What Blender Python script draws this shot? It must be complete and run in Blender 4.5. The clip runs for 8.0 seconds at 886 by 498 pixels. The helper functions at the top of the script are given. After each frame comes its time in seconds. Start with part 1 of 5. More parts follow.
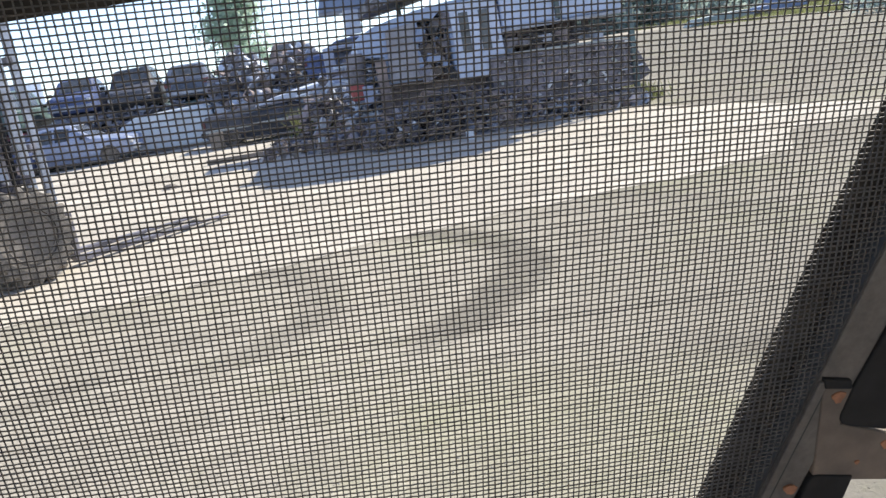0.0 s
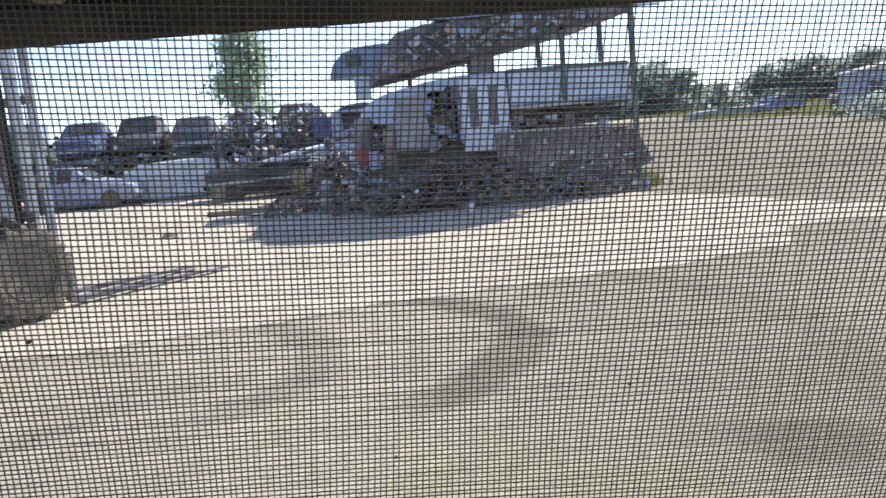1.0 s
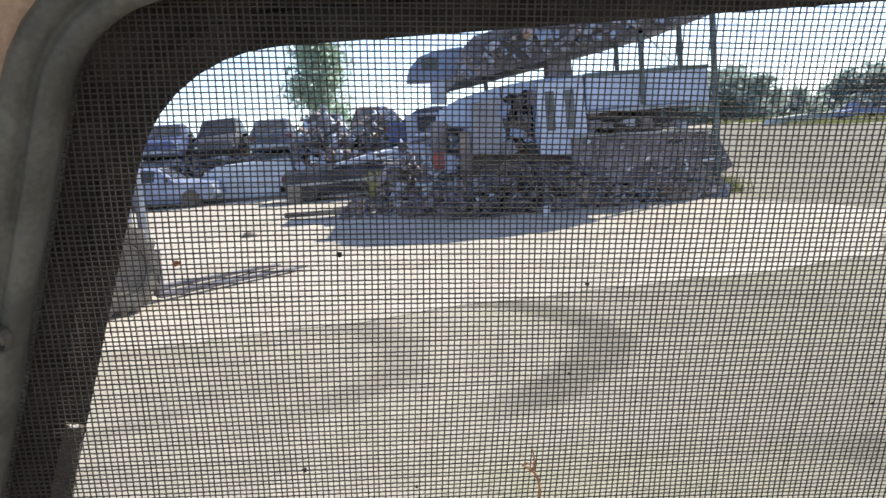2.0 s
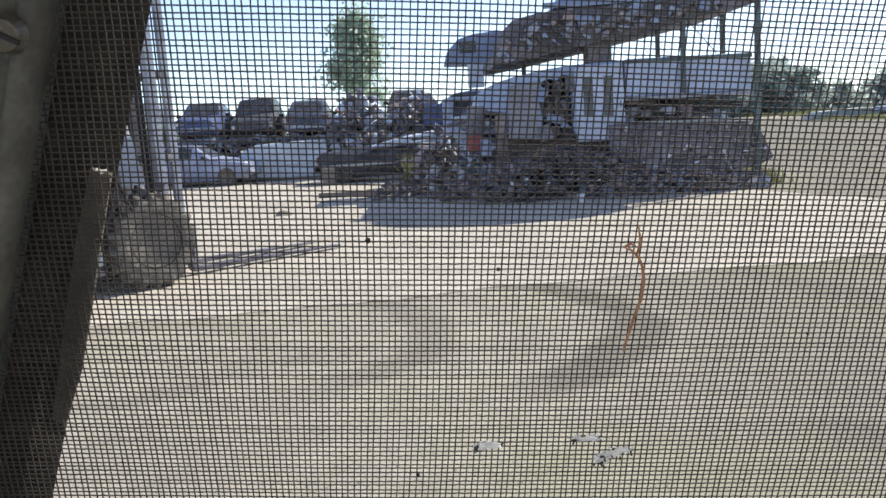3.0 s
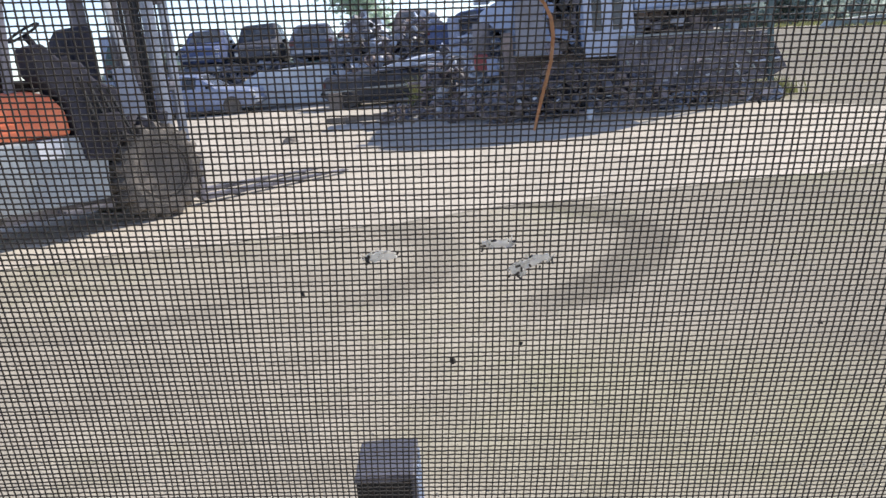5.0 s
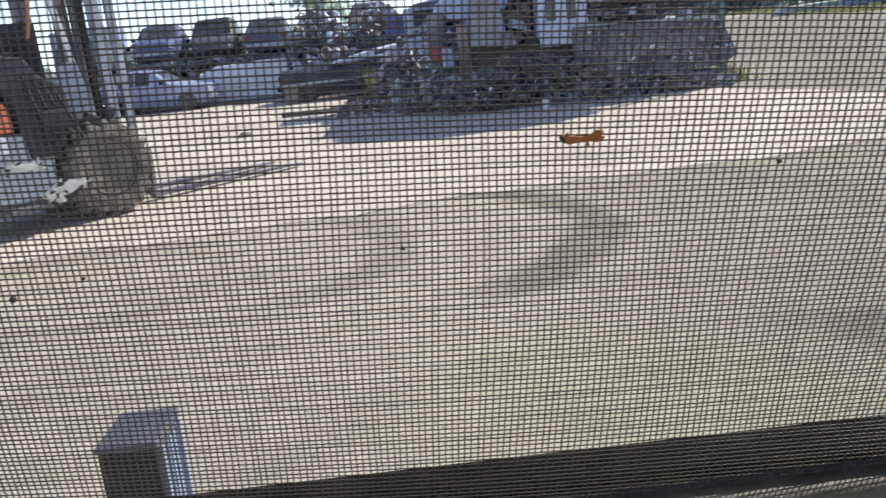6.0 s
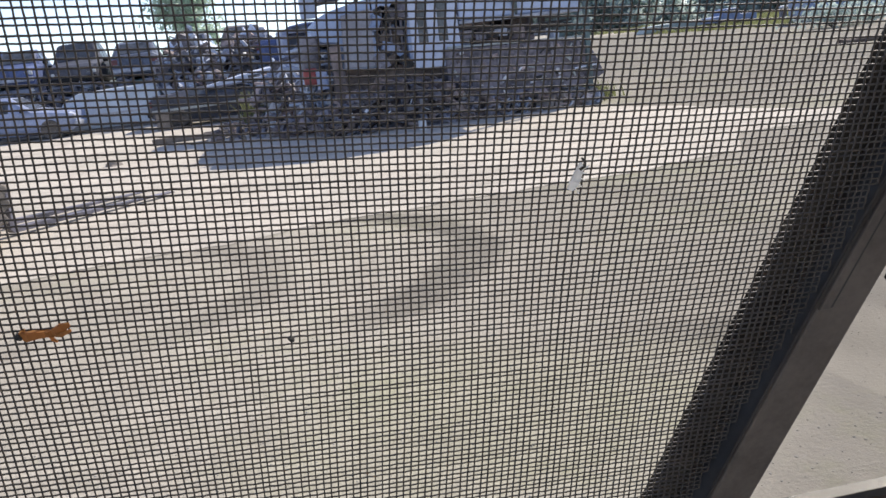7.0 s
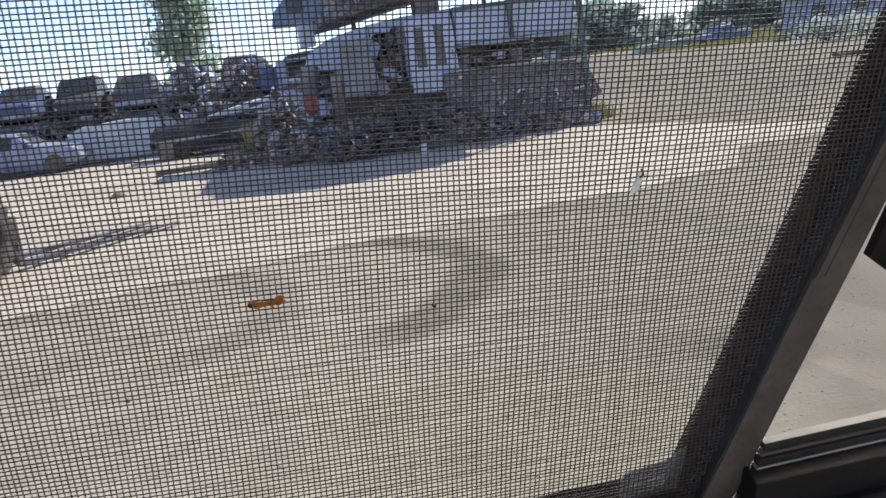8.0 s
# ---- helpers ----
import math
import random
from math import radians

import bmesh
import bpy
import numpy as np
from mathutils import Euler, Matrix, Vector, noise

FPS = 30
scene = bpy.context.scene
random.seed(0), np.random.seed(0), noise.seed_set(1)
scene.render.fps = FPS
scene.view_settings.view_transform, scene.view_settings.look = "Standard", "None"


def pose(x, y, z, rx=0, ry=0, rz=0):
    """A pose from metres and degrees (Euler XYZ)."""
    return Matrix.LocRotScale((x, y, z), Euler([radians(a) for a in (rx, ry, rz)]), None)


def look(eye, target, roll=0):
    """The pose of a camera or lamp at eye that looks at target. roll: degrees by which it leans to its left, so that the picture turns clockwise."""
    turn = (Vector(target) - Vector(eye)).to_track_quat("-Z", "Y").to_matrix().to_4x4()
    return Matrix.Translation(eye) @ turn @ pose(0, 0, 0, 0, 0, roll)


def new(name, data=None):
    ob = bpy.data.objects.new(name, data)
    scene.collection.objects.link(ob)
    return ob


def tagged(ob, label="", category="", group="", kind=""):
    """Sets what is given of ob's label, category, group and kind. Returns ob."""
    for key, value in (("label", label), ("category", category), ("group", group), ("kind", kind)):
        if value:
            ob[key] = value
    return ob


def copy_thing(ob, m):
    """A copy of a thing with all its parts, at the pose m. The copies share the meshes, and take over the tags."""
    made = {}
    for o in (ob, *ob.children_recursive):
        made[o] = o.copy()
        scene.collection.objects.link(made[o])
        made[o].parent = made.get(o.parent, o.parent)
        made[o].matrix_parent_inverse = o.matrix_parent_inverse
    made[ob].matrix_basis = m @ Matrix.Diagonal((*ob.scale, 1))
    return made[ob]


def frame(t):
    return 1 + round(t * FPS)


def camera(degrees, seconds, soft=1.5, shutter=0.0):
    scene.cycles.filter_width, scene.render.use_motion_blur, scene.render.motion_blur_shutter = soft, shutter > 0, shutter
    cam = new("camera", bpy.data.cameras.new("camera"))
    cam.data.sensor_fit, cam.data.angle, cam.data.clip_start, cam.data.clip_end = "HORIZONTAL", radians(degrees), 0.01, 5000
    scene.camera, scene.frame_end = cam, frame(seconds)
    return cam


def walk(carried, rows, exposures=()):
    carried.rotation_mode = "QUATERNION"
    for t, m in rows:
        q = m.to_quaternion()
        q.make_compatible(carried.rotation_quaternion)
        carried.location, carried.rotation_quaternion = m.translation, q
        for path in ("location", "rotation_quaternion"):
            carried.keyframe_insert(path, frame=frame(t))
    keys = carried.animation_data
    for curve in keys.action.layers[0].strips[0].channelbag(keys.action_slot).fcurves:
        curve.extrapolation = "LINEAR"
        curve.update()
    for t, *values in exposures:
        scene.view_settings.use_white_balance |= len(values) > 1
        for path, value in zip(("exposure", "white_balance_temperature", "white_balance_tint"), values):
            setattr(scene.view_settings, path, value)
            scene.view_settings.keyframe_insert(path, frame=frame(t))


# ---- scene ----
cam = camera(54, 8.0, soft=1.5, shutter=0.07)
ROWS = [
    (0.0, pose(0.2471, -0.2131, 1.8210, 77.132, 9.292, -7.778)),
    (0.3, pose(0.2340, -0.2141, 1.8221, 78.692, 8.911, -8.102)),
    (0.5, pose(0.2383, -0.1888, 1.8248, 79.763, 8.600, -8.149)),
    (0.7, pose(0.2028, -0.2092, 1.8204, 80.859, 6.955, -8.006)),
    (0.8, pose(0.1816, -0.2209, 1.8173, 81.310, 6.426, -7.937)),
    (1.0, pose(0.1396, -0.2347, 1.8155, 81.791, 4.926, -7.594)),
    (1.2, pose(0.1231, -0.2374, 1.8178, 82.033, 4.560, -7.425)),
    (1.5, pose(0.0795, -0.2365, 1.8217, 82.012, 4.746, -6.817)),
    (1.6, pose(0.0616, -0.2370, 1.8204, 82.142, 4.572, -6.525)),
    (1.8, pose(0.0273, -0.2475, 1.8207, 82.327, 4.401, -4.656)),
    (2.0, pose(0.0082, -0.2497, 1.8155, 82.430, 4.532, -3.023)),
    (2.2, pose(0.0000, -0.2448, 1.8067, 82.378, 4.279, -2.191)),
    (3.3, pose(-0.0105, -0.2069, 1.7265, 80.942, 3.148, -0.519)),
    (3.5, pose(-0.0084, -0.2017, 1.7189, 80.222, 3.517, -0.468)),
    (4.0, pose(-0.0032, -0.1923, 1.7135, 78.890, 3.582, -0.311)),
    (4.2, pose(-0.0014, -0.1898, 1.7120, 78.541, 3.661, -0.247)),
    (5.3, pose(0.0247, -0.1800, 1.6903, 76.112, 5.720, -0.429)),
    (5.5, pose(0.0312, -0.1799, 1.6820, 75.866, 6.152, -0.593)),
    (5.7, pose(0.0590, -0.1754, 1.6773, 75.941, 5.711, -1.225)),
    (5.8, pose(0.0765, -0.1746, 1.6724, 76.042, 5.588, -1.628)),
    (6.0, pose(0.1166, -0.1743, 1.6730, 76.027, 5.680, -2.871)),
    (6.3, pose(0.1692, -0.1579, 1.6743, 75.775, 5.691, -6.656)),
    (6.5, pose(0.1918, -0.1511, 1.6813, 75.716, 5.579, -8.978)),
    (6.6, pose(0.1994, -0.1487, 1.6858, 75.671, 6.031, -9.847)),
    (7.0, pose(0.2107, -0.1530, 1.6945, 76.503, 6.264, -10.726)),
    (7.5, pose(0.2106, -0.1656, 1.7108, 77.249, 8.596, -11.290)),
    (8.0, pose(0.1693, -0.2201, 1.7054, 77.995, 7.840, -10.904)),
]
walk(cam, ROWS, exposures=[(0.0, 1.25, 6360, 8), (2.2, 1.20, 6360, 8), (3.3, 0.94, 6350, 8), (3.8, 0.95, 6350, 10), (5.4, 0.94, 6350, 11),
                           (6.4, 1.11, 6360, 10), (7.0, 0.95, 6350, 12), (8.0, 0.88, 6330, 12)])

# ---- light: clear sky, sun ahead and to the right ----
SUN_EL, SUN_AZ = radians(40), radians(51.5)
world = bpy.data.worlds.new("sky")
scene.world = world
world.use_nodes = True
wn = world.node_tree
sky = wn.nodes.new("ShaderNodeTexSky")
sky.sky_type = "NISHITA"
sky.sun_disc = False
sky.sun_elevation, sky.sun_rotation = SUN_EL, SUN_AZ
sky.dust_density, sky.air_density, sky.ozone_density = 0.2, 0.75, 4.5
pale = wn.nodes.new("ShaderNodeHueSaturation")
pale.inputs["Saturation"].default_value, pale.inputs["Hue"].default_value = 0.80, 0.507
wn.links.new(sky.outputs[0], pale.inputs["Color"])
wn.links.new(pale.outputs[0], wn.nodes["Background"].inputs[0])
wn.nodes["Background"].inputs[1].default_value = 0.12
sun_data = bpy.data.lights.new("sun", "SUN")
sun_data.energy, sun_data.angle, sun_data.color = 3.4, radians(0.6), (1.0, 0.91, 0.77)
sun_way = Vector((math.sin(SUN_AZ) * math.cos(SUN_EL), math.cos(SUN_AZ) * math.cos(SUN_EL), math.sin(SUN_EL)))
sun_ob = new("sun", sun_data)
sun_ob.matrix_world = look(sun_way * 50, (0, 0, 0))

# ---- materials ----
MATS = {}


def mat(name, light, dark, rough=0.6, metal=0.0, fine=40.0, coarse=3.0, bump=0.2, vary=0.0, depth=0.01, spec=0.5):
    """A surface of two tones mixed by a coarse and a fine noise, with relief from the fine one."""
    if name in MATS:
        return MATS[name]
    m = bpy.data.materials.new(name)
    m.use_nodes = True
    nt = m.node_tree
    n, l = nt.nodes, nt.links
    b = n["Principled BSDF"]
    b.inputs["Roughness"].default_value, b.inputs["Metallic"].default_value = rough, metal
    b.inputs["Specular IOR Level"].default_value = spec
    co = n.new("ShaderNodeTexCoord")
    n1, n2 = n.new("ShaderNodeTexNoise"), n.new("ShaderNodeTexNoise")
    n1.inputs["Scale"].default_value, n1.inputs["Detail"].default_value = coarse, 6
    n2.inputs["Scale"].default_value, n2.inputs["Detail"].default_value = fine, 4
    add = n.new("ShaderNodeMath")
    add.operation = "MULTIPLY_ADD"
    add.inputs[1].default_value, add.inputs[2].default_value = 0.45, 0.0
    ramp = n.new("ShaderNodeValToRGB")
    ramp.color_ramp.elements[0].position, ramp.color_ramp.elements[1].position = 0.42, 0.72
    ramp.color_ramp.elements[0].color, ramp.color_ramp.elements[1].color = (*dark, 1), (*light, 1)
    mix = n.new("ShaderNodeMath")
    mix.operation = "ADD"
    for k in (n1, n2):
        l.new(co.outputs["Object"], k.inputs["Vector"])
    l.new(n2.outputs[0], add.inputs[0])
    l.new(n1.outputs[0], mix.inputs[0])
    l.new(add.outputs[0], mix.inputs[1])
    sub = n.new("ShaderNodeMath")
    sub.operation = "SUBTRACT"
    sub.inputs[1].default_value = 0.17
    l.new(mix.outputs[0], sub.inputs[0])
    l.new(sub.outputs[0], ramp.inputs[0])
    if vary:
        hs, info = n.new("ShaderNodeHueSaturation"), n.new("ShaderNodeObjectInfo")
        mr = n.new("ShaderNodeMapRange")
        mr.inputs["To Min"].default_value, mr.inputs["To Max"].default_value = 1 - vary, 1 + vary
        l.new(info.outputs["Random"], mr.inputs["Value"])
        l.new(mr.outputs[0], hs.inputs["Value"])
        l.new(ramp.outputs[0], hs.inputs["Color"])
        l.new(hs.outputs[0], b.inputs["Base Color"])
    else:
        l.new(ramp.outputs[0], b.inputs["Base Color"])
    if bump:
        bp = n.new("ShaderNodeBump")
        bp.inputs["Strength"].default_value, bp.inputs["Distance"].default_value = bump, depth
        l.new(n2.outputs[0], bp.inputs["Height"])
        l.new(bp.outputs[0], b.inputs["Normal"])
    MATS[name] = m
    return m


def g3(v, r=1.0, b=1.0):
    return (v * r, v, v * b)


M_WIRE = mat("screen_yarn", (0.066, 0.059, 0.051), (0.043, 0.038, 0.033), 0.55, 0, 900, 60, 0.0)
M_FRAME = mat("dark_frame_enamel", (0.150, 0.148, 0.122), (0.080, 0.078, 0.064), 0.55, 0, 500, 45, 0.45, depth=0.0004)
M_FLANGE = mat("weathered_flange", (0.075, 0.066, 0.055), (0.034, 0.030, 0.026), 0.85, 0, 400, 40, 0.3, depth=0.0006, spec=0.12)
M_CHIP = mat("tan_paint_chip", (0.44, 0.35, 0.26), (0.28, 0.22, 0.16), 0.8, 0, 700, 120, 0.3, depth=0.0003)
M_SOOT = mat("sooty_black_sheet", (0.062, 0.060, 0.074), (0.029, 0.028, 0.035), 0.8, 0, 20, 2, 0.4, spec=0.1)
M_RUBBER = mat("black_rubber", g3(0.03), g3(0.018), 0.7, 0, 300, 20, 0.2, depth=0.0005)
M_WALL = mat("peach_wall_panel", (0.64, 0.44, 0.31), (0.44, 0.30, 0.205), 0.75, 0, 320, 30, 0.8, depth=0.0015)
M_CEIL = mat("cabin_lining", g3(0.80, 1.03, 0.93), g3(0.72, 1.03, 0.93), 0.8, 0, 60, 4, 0.2)
M_ALU = mat("bright_aluminium", g3(0.7), g3(0.55), 0.3, 0.9, 200, 20, 0.1, depth=0.0004)
M_SCREW = mat("worn_screw_steel", g3(0.28, 1.05, 0.9), g3(0.14, 1.1, 0.8), 0.4, 0.8, 800, 90, 0.2, depth=0.0003)
M_RUST = mat("rusty_brown_steel", (0.150, 0.115, 0.090), (0.085, 0.068, 0.055), 0.7, 0.1, 160, 30, 0.4, depth=0.001)
M_ORANGE_RUST = mat("orange_rust", (0.34, 0.15, 0.075), (0.19, 0.085, 0.045), 0.85, 0, 500, 120, 0.5, depth=0.0006)
M_DULLALU = mat("dull_aluminium", (0.36, 0.39, 0.38), (0.24, 0.26, 0.26), 0.45, 0.4, 200, 20, 0.1, depth=0.0004)
M_SPECK = mat("dark_speck", g3(0.05), g3(0.03), 0.9, 0, 900, 150, 0.2, depth=0.0003)
M_LID = mat("dull_blue_black_lid", (0.090, 0.091, 0.118), (0.060, 0.061, 0.080), 0.5, 0, 200, 20, 0.15, depth=0.0006)
M_BLACKPLAS = mat("black_plastic", g3(0.018), g3(0.011), 0.6, 0, 200, 20, 0.15, depth=0.0006, spec=0.15)
M_GREYBLUE = mat("faded_blue_grey_paint", (0.275, 0.340, 0.475), (0.200, 0.255, 0.375), 0.55, 0, 14, 1.1, 0.15)
M_PALEPAINT = mat("pale_blue_white_paint", (0.66, 0.71, 0.80), (0.47, 0.52, 0.61), 0.55, 0, 20, 1.6, 0.12)
M_WHITEPAINT = mat("chalky_white_paint", (0.70, 0.71, 0.72), (0.52, 0.53, 0.54), 0.5, 0, 20, 1.6, 0.12)
M_DARKSTEEL = mat("oily_dark_steel", (0.275, 0.262, 0.285), (0.098, 0.094, 0.104), 0.55, 0.0, 18, 1.3, 0.4, vary=0.3, spec=0.25)
M_SCRAP = mat("scrap_rust", (0.370, 0.296, 0.275), (0.160, 0.136, 0.134), 0.75, 0.1, 16, 1.5, 0.5, vary=0.5)
M_HOPPER = mat("hopper_steel", (0.225, 0.208, 0.236), (0.052, 0.049, 0.058), 0.55, 0.0, 14, 1.8, 0.5)
M_SLUDGE = mat("brown_black_grime", (0.320, 0.258, 0.232), (0.110, 0.092, 0.088), 0.85, 0, 9, 1.6, 0.6, spec=0.2)
M_CARBLUE = mat("dull_blue_car_paint", (0.36, 0.41, 0.55), (0.21, 0.25, 0.36), 0.4, 0, 14, 1.3, 0.08)
M_SHELL = mat("bluish_white_shell_paint", (0.60, 0.66, 0.71), (0.46, 0.51, 0.555), 0.5, 0, 20, 1.6, 0.12)
M_DUSTYBLACK = mat("dusty_black_paint", (0.225, 0.228, 0.260), (0.082, 0.083, 0.096), 0.45, 0, 14, 1.5, 0.1, spec=0.35)
M_GREENSTEEL = mat("green_grey_post_paint", (0.10, 0.15, 0.15), (0.06, 0.08, 0.08), 0.5, 0, 20, 2, 0.2)
M_ORANGE = mat("orange_machine_paint", (0.88, 0.25, 0.11), (0.72, 0.17, 0.07), 0.4, 0, 25, 2, 0.1)
M_GREYMACH = mat("grey_machine_paint", (0.56, 0.57, 0.58), (0.40, 0.41, 0.42), 0.5, 0, 25, 2.2, 0.15)
M_TYRE = mat("dusty_tyre", (0.200, 0.176, 0.148), (0.080, 0.072, 0.062), 0.9, 0, 40, 5, 0.5)
M_RIM = mat("dusty_rim", (0.205, 0.180, 0.152), (0.108, 0.096, 0.082), 0.85, 0.0, 30, 4, 0.3)
M_MAST = mat("mast_steel", (0.40, 0.43, 0.49), (0.20, 0.215, 0.25), 0.45, 0.2, 30, 3, 0.2)
M_TIMBER = mat("grey_timber", (0.26, 0.225, 0.19), (0.14, 0.12, 0.10), 0.85, 0, 30, 2, 0.4, vary=0.3)
M_PEBBLE = mat("grey_pebble", (0.46, 0.43, 0.37), (0.26, 0.24, 0.20), 0.9, 0, 60, 0.8, 0.2)
M_BARK = mat("bark", (0.17, 0.13, 0.10), (0.08, 0.06, 0.05), 0.9, 0, 20, 3, 0.6)
M_TAIL = mat("dusty_red_lens", (0.16, 0.045, 0.045), (0.09, 0.03, 0.03), 0.5, 0, 60, 9, 0.1)
M_LENS = mat("clear_lens", (0.6, 0.6, 0.58), (0.45, 0.45, 0.44), 0.15, 0, 60, 9, 0.1)
M_GLASSDARK = mat("dusty_car_glass", (0.10, 0.11, 0.12), (0.04, 0.045, 0.05), 0.2, 0, 30, 3, 0.05)
M_PLASTICBLUE = mat("blue_plastic", (0.20, 0.27, 0.42), (0.14, 0.19, 0.31), 0.5, 0, 30, 3, 0.1)
M_REDPAINT = mat("dull_red_paint", (0.34, 0.07, 0.06), (0.17, 0.045, 0.04), 0.6, 0, 20, 2, 0.2)


def leafmat(name, light, dark):
    m = mat(name, light, dark, 0.6, 0, 3.0, 0.6, 0.0)
    nt = m.node_tree
    n, l = nt.nodes, nt.links
    b, out = n["Principled BSDF"], n["Material Output"]
    tr, mx = n.new("ShaderNodeBsdfTranslucent"), n.new("ShaderNodeMixShader")
    l.new(b.inputs["Base Color"].links[0].from_socket, tr.inputs["Color"])
    mx.inputs[0].default_value = 0.58
    l.new(b.outputs[0], mx.inputs[1])
    l.new(tr.outputs[0], mx.inputs[2])
    l.new(mx.outputs[0], out.inputs["Surface"])
    return m


M_TWIG = leafmat("dry_stalk", (0.64, 0.44, 0.29), (0.38, 0.23, 0.14))
M_FLAKE = leafmat("pale_fibre", (0.93, 0.93, 0.91), (0.85, 0.85, 0.84))
M_LEAFSCRAP = leafmat("amber_dry_leaf", (0.66, 0.36, 0.13), (0.26, 0.10, 0.035))
# both crown tones paled past real leaves, distance haze put into the colour
M_LEAF = leafmat("hazed_poplar_leaf", (0.58, 0.69, 0.57), (0.38, 0.49, 0.40))
M_LEAFHAZE = leafmat("hazed_far_leaf", (0.50, 0.58, 0.53), (0.30, 0.38, 0.36))
M_GRASS = leafmat("grass_blade", (0.27, 0.28, 0.12), (0.15, 0.165, 0.07))


def ground_mat(name, light, dark, pebble, weeds=0.0, marks=(), algae=()):
    """Gravel or dry dirt: patches, stones and, where they lie, darker rings: tyre marks, a spot and broad bands (centre
    x, y, radius, half width, depth, least x, most x).
    """
    m = bpy.data.materials.new(name)
    m.use_nodes = True
    nt = m.node_tree
    n, l = nt.nodes, nt.links
    b = n["Principled BSDF"]
    b.inputs["Roughness"].default_value = 0.95
    b.inputs["Specular IOR Level"].default_value = 0.125
    co = n.new("ShaderNodeTexCoord")

    def tex(scale, detail=6, rough=0.6):
        k = n.new("ShaderNodeTexNoise")
        k.inputs["Scale"].default_value, k.inputs["Detail"].default_value = scale, detail
        k.inputs["Roughness"].default_value = rough
        l.new(co.outputs["Object"], k.inputs["Vector"])
        return k.outputs[0]

    def math_(op, a, c=None, d=None):
        k = n.new("ShaderNodeMath")
        k.operation = op
        for i, v in enumerate((a, c, d)):
            if v is None:
                continue
            if isinstance(v, (int, float)):
                k.inputs[i].default_value = v
            else:
                l.new(v, k.inputs[i])
        return k.outputs[0]

    patch, mid, grit = tex(0.35), tex(2.3, 8, 0.7), tex(38, 3, 0.7)
    tone = math_("ADD", math_("MULTIPLY", patch, 0.45), math_("ADD", math_("MULTIPLY", mid, 0.35), math_("MULTIPLY", grit, 0.3)))
    ramp = n.new("ShaderNodeValToRGB")
    ramp.color_ramp.elements[0].position, ramp.color_ramp.elements[1].position = 0.45, 0.64
    ramp.color_ramp.elements[0].color, ramp.color_ramp.elements[1].color = (*dark, 1), (*light, 1)
    l.new(tone, ramp.inputs[0])
    col = ramp.outputs[0]

    def blend(fac, rgb, base):
        k = n.new("ShaderNodeMix")
        k.data_type = "RGBA"
        l.new(fac, k.inputs[0])
        l.new(base, k.inputs[6])
        k.inputs[7].default_value = (*rgb, 1)
        return k.outputs[2]

    stone = n.new("ShaderNodeTexVoronoi")
    stone.inputs["Scale"].default_value = pebble
    l.new(co.outputs["Object"], stone.inputs["Vector"])
    sel = n.new("ShaderNodeMapRange")
    l.new(stone.outputs["Color"], sel.inputs["Value"])
    sel.inputs["From Min"].default_value, sel.inputs["From Max"].default_value = 0.80, 0.86
    near = n.new("ShaderNodeMapRange")
    l.new(stone.outputs["Distance"], near.inputs["Value"])
    near.inputs["From Min"].default_value, near.inputs["From Max"].default_value = 0.45, 0.25
    col = blend(math_("MULTIPLY", math_("MULTIPLY", sel.outputs[0], near.outputs[0]), 0.22), tuple(v * 0.55 for v in dark), col)
    sep = n.new("ShaderNodeSeparateXYZ")
    l.new(co.outputs["Object"], sep.inputs[0])
    wob = math_("MULTIPLY", math_("SUBTRACT", tex(0.9), 0.5), 0.5)
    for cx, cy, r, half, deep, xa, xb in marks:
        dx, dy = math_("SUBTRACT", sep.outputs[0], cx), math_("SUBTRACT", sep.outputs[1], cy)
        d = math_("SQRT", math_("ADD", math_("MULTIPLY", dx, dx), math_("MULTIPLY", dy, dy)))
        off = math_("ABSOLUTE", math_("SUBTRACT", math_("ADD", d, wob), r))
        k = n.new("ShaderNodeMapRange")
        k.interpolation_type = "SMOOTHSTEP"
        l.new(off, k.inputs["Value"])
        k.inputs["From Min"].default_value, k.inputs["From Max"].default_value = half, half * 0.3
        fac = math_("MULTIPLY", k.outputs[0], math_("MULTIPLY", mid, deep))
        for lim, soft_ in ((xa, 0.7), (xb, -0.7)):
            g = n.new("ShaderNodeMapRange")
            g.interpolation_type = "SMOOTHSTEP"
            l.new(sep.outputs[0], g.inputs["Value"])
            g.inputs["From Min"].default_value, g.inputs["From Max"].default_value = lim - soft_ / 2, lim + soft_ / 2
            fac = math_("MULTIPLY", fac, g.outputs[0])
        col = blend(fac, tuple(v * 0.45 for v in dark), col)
    for cx, cy, rx, ry, amount in algae:
        dx, dy = math_("MULTIPLY", math_("SUBTRACT", sep.outputs[0], cx), 1 / rx), math_("MULTIPLY", math_("SUBTRACT", sep.outputs[1], cy), 1 / ry)
        d = math_("SQRT", math_("ADD", math_("MULTIPLY", dx, dx), math_("MULTIPLY", dy, dy)))
        k = n.new("ShaderNodeMapRange")
        k.interpolation_type = "SMOOTHSTEP"
        l.new(math_("ADD", d, math_("MULTIPLY", math_("SUBTRACT", tex(1.7, 6, 0.7), 0.5), 1.4)), k.inputs["Value"])
        k.inputs["From Min"].default_value, k.inputs["From Max"].default_value = 1.15, 0.35
        col = blend(math_("MULTIPLY", k.outputs[0], amount), (0.29, 0.29, 0.155), col)
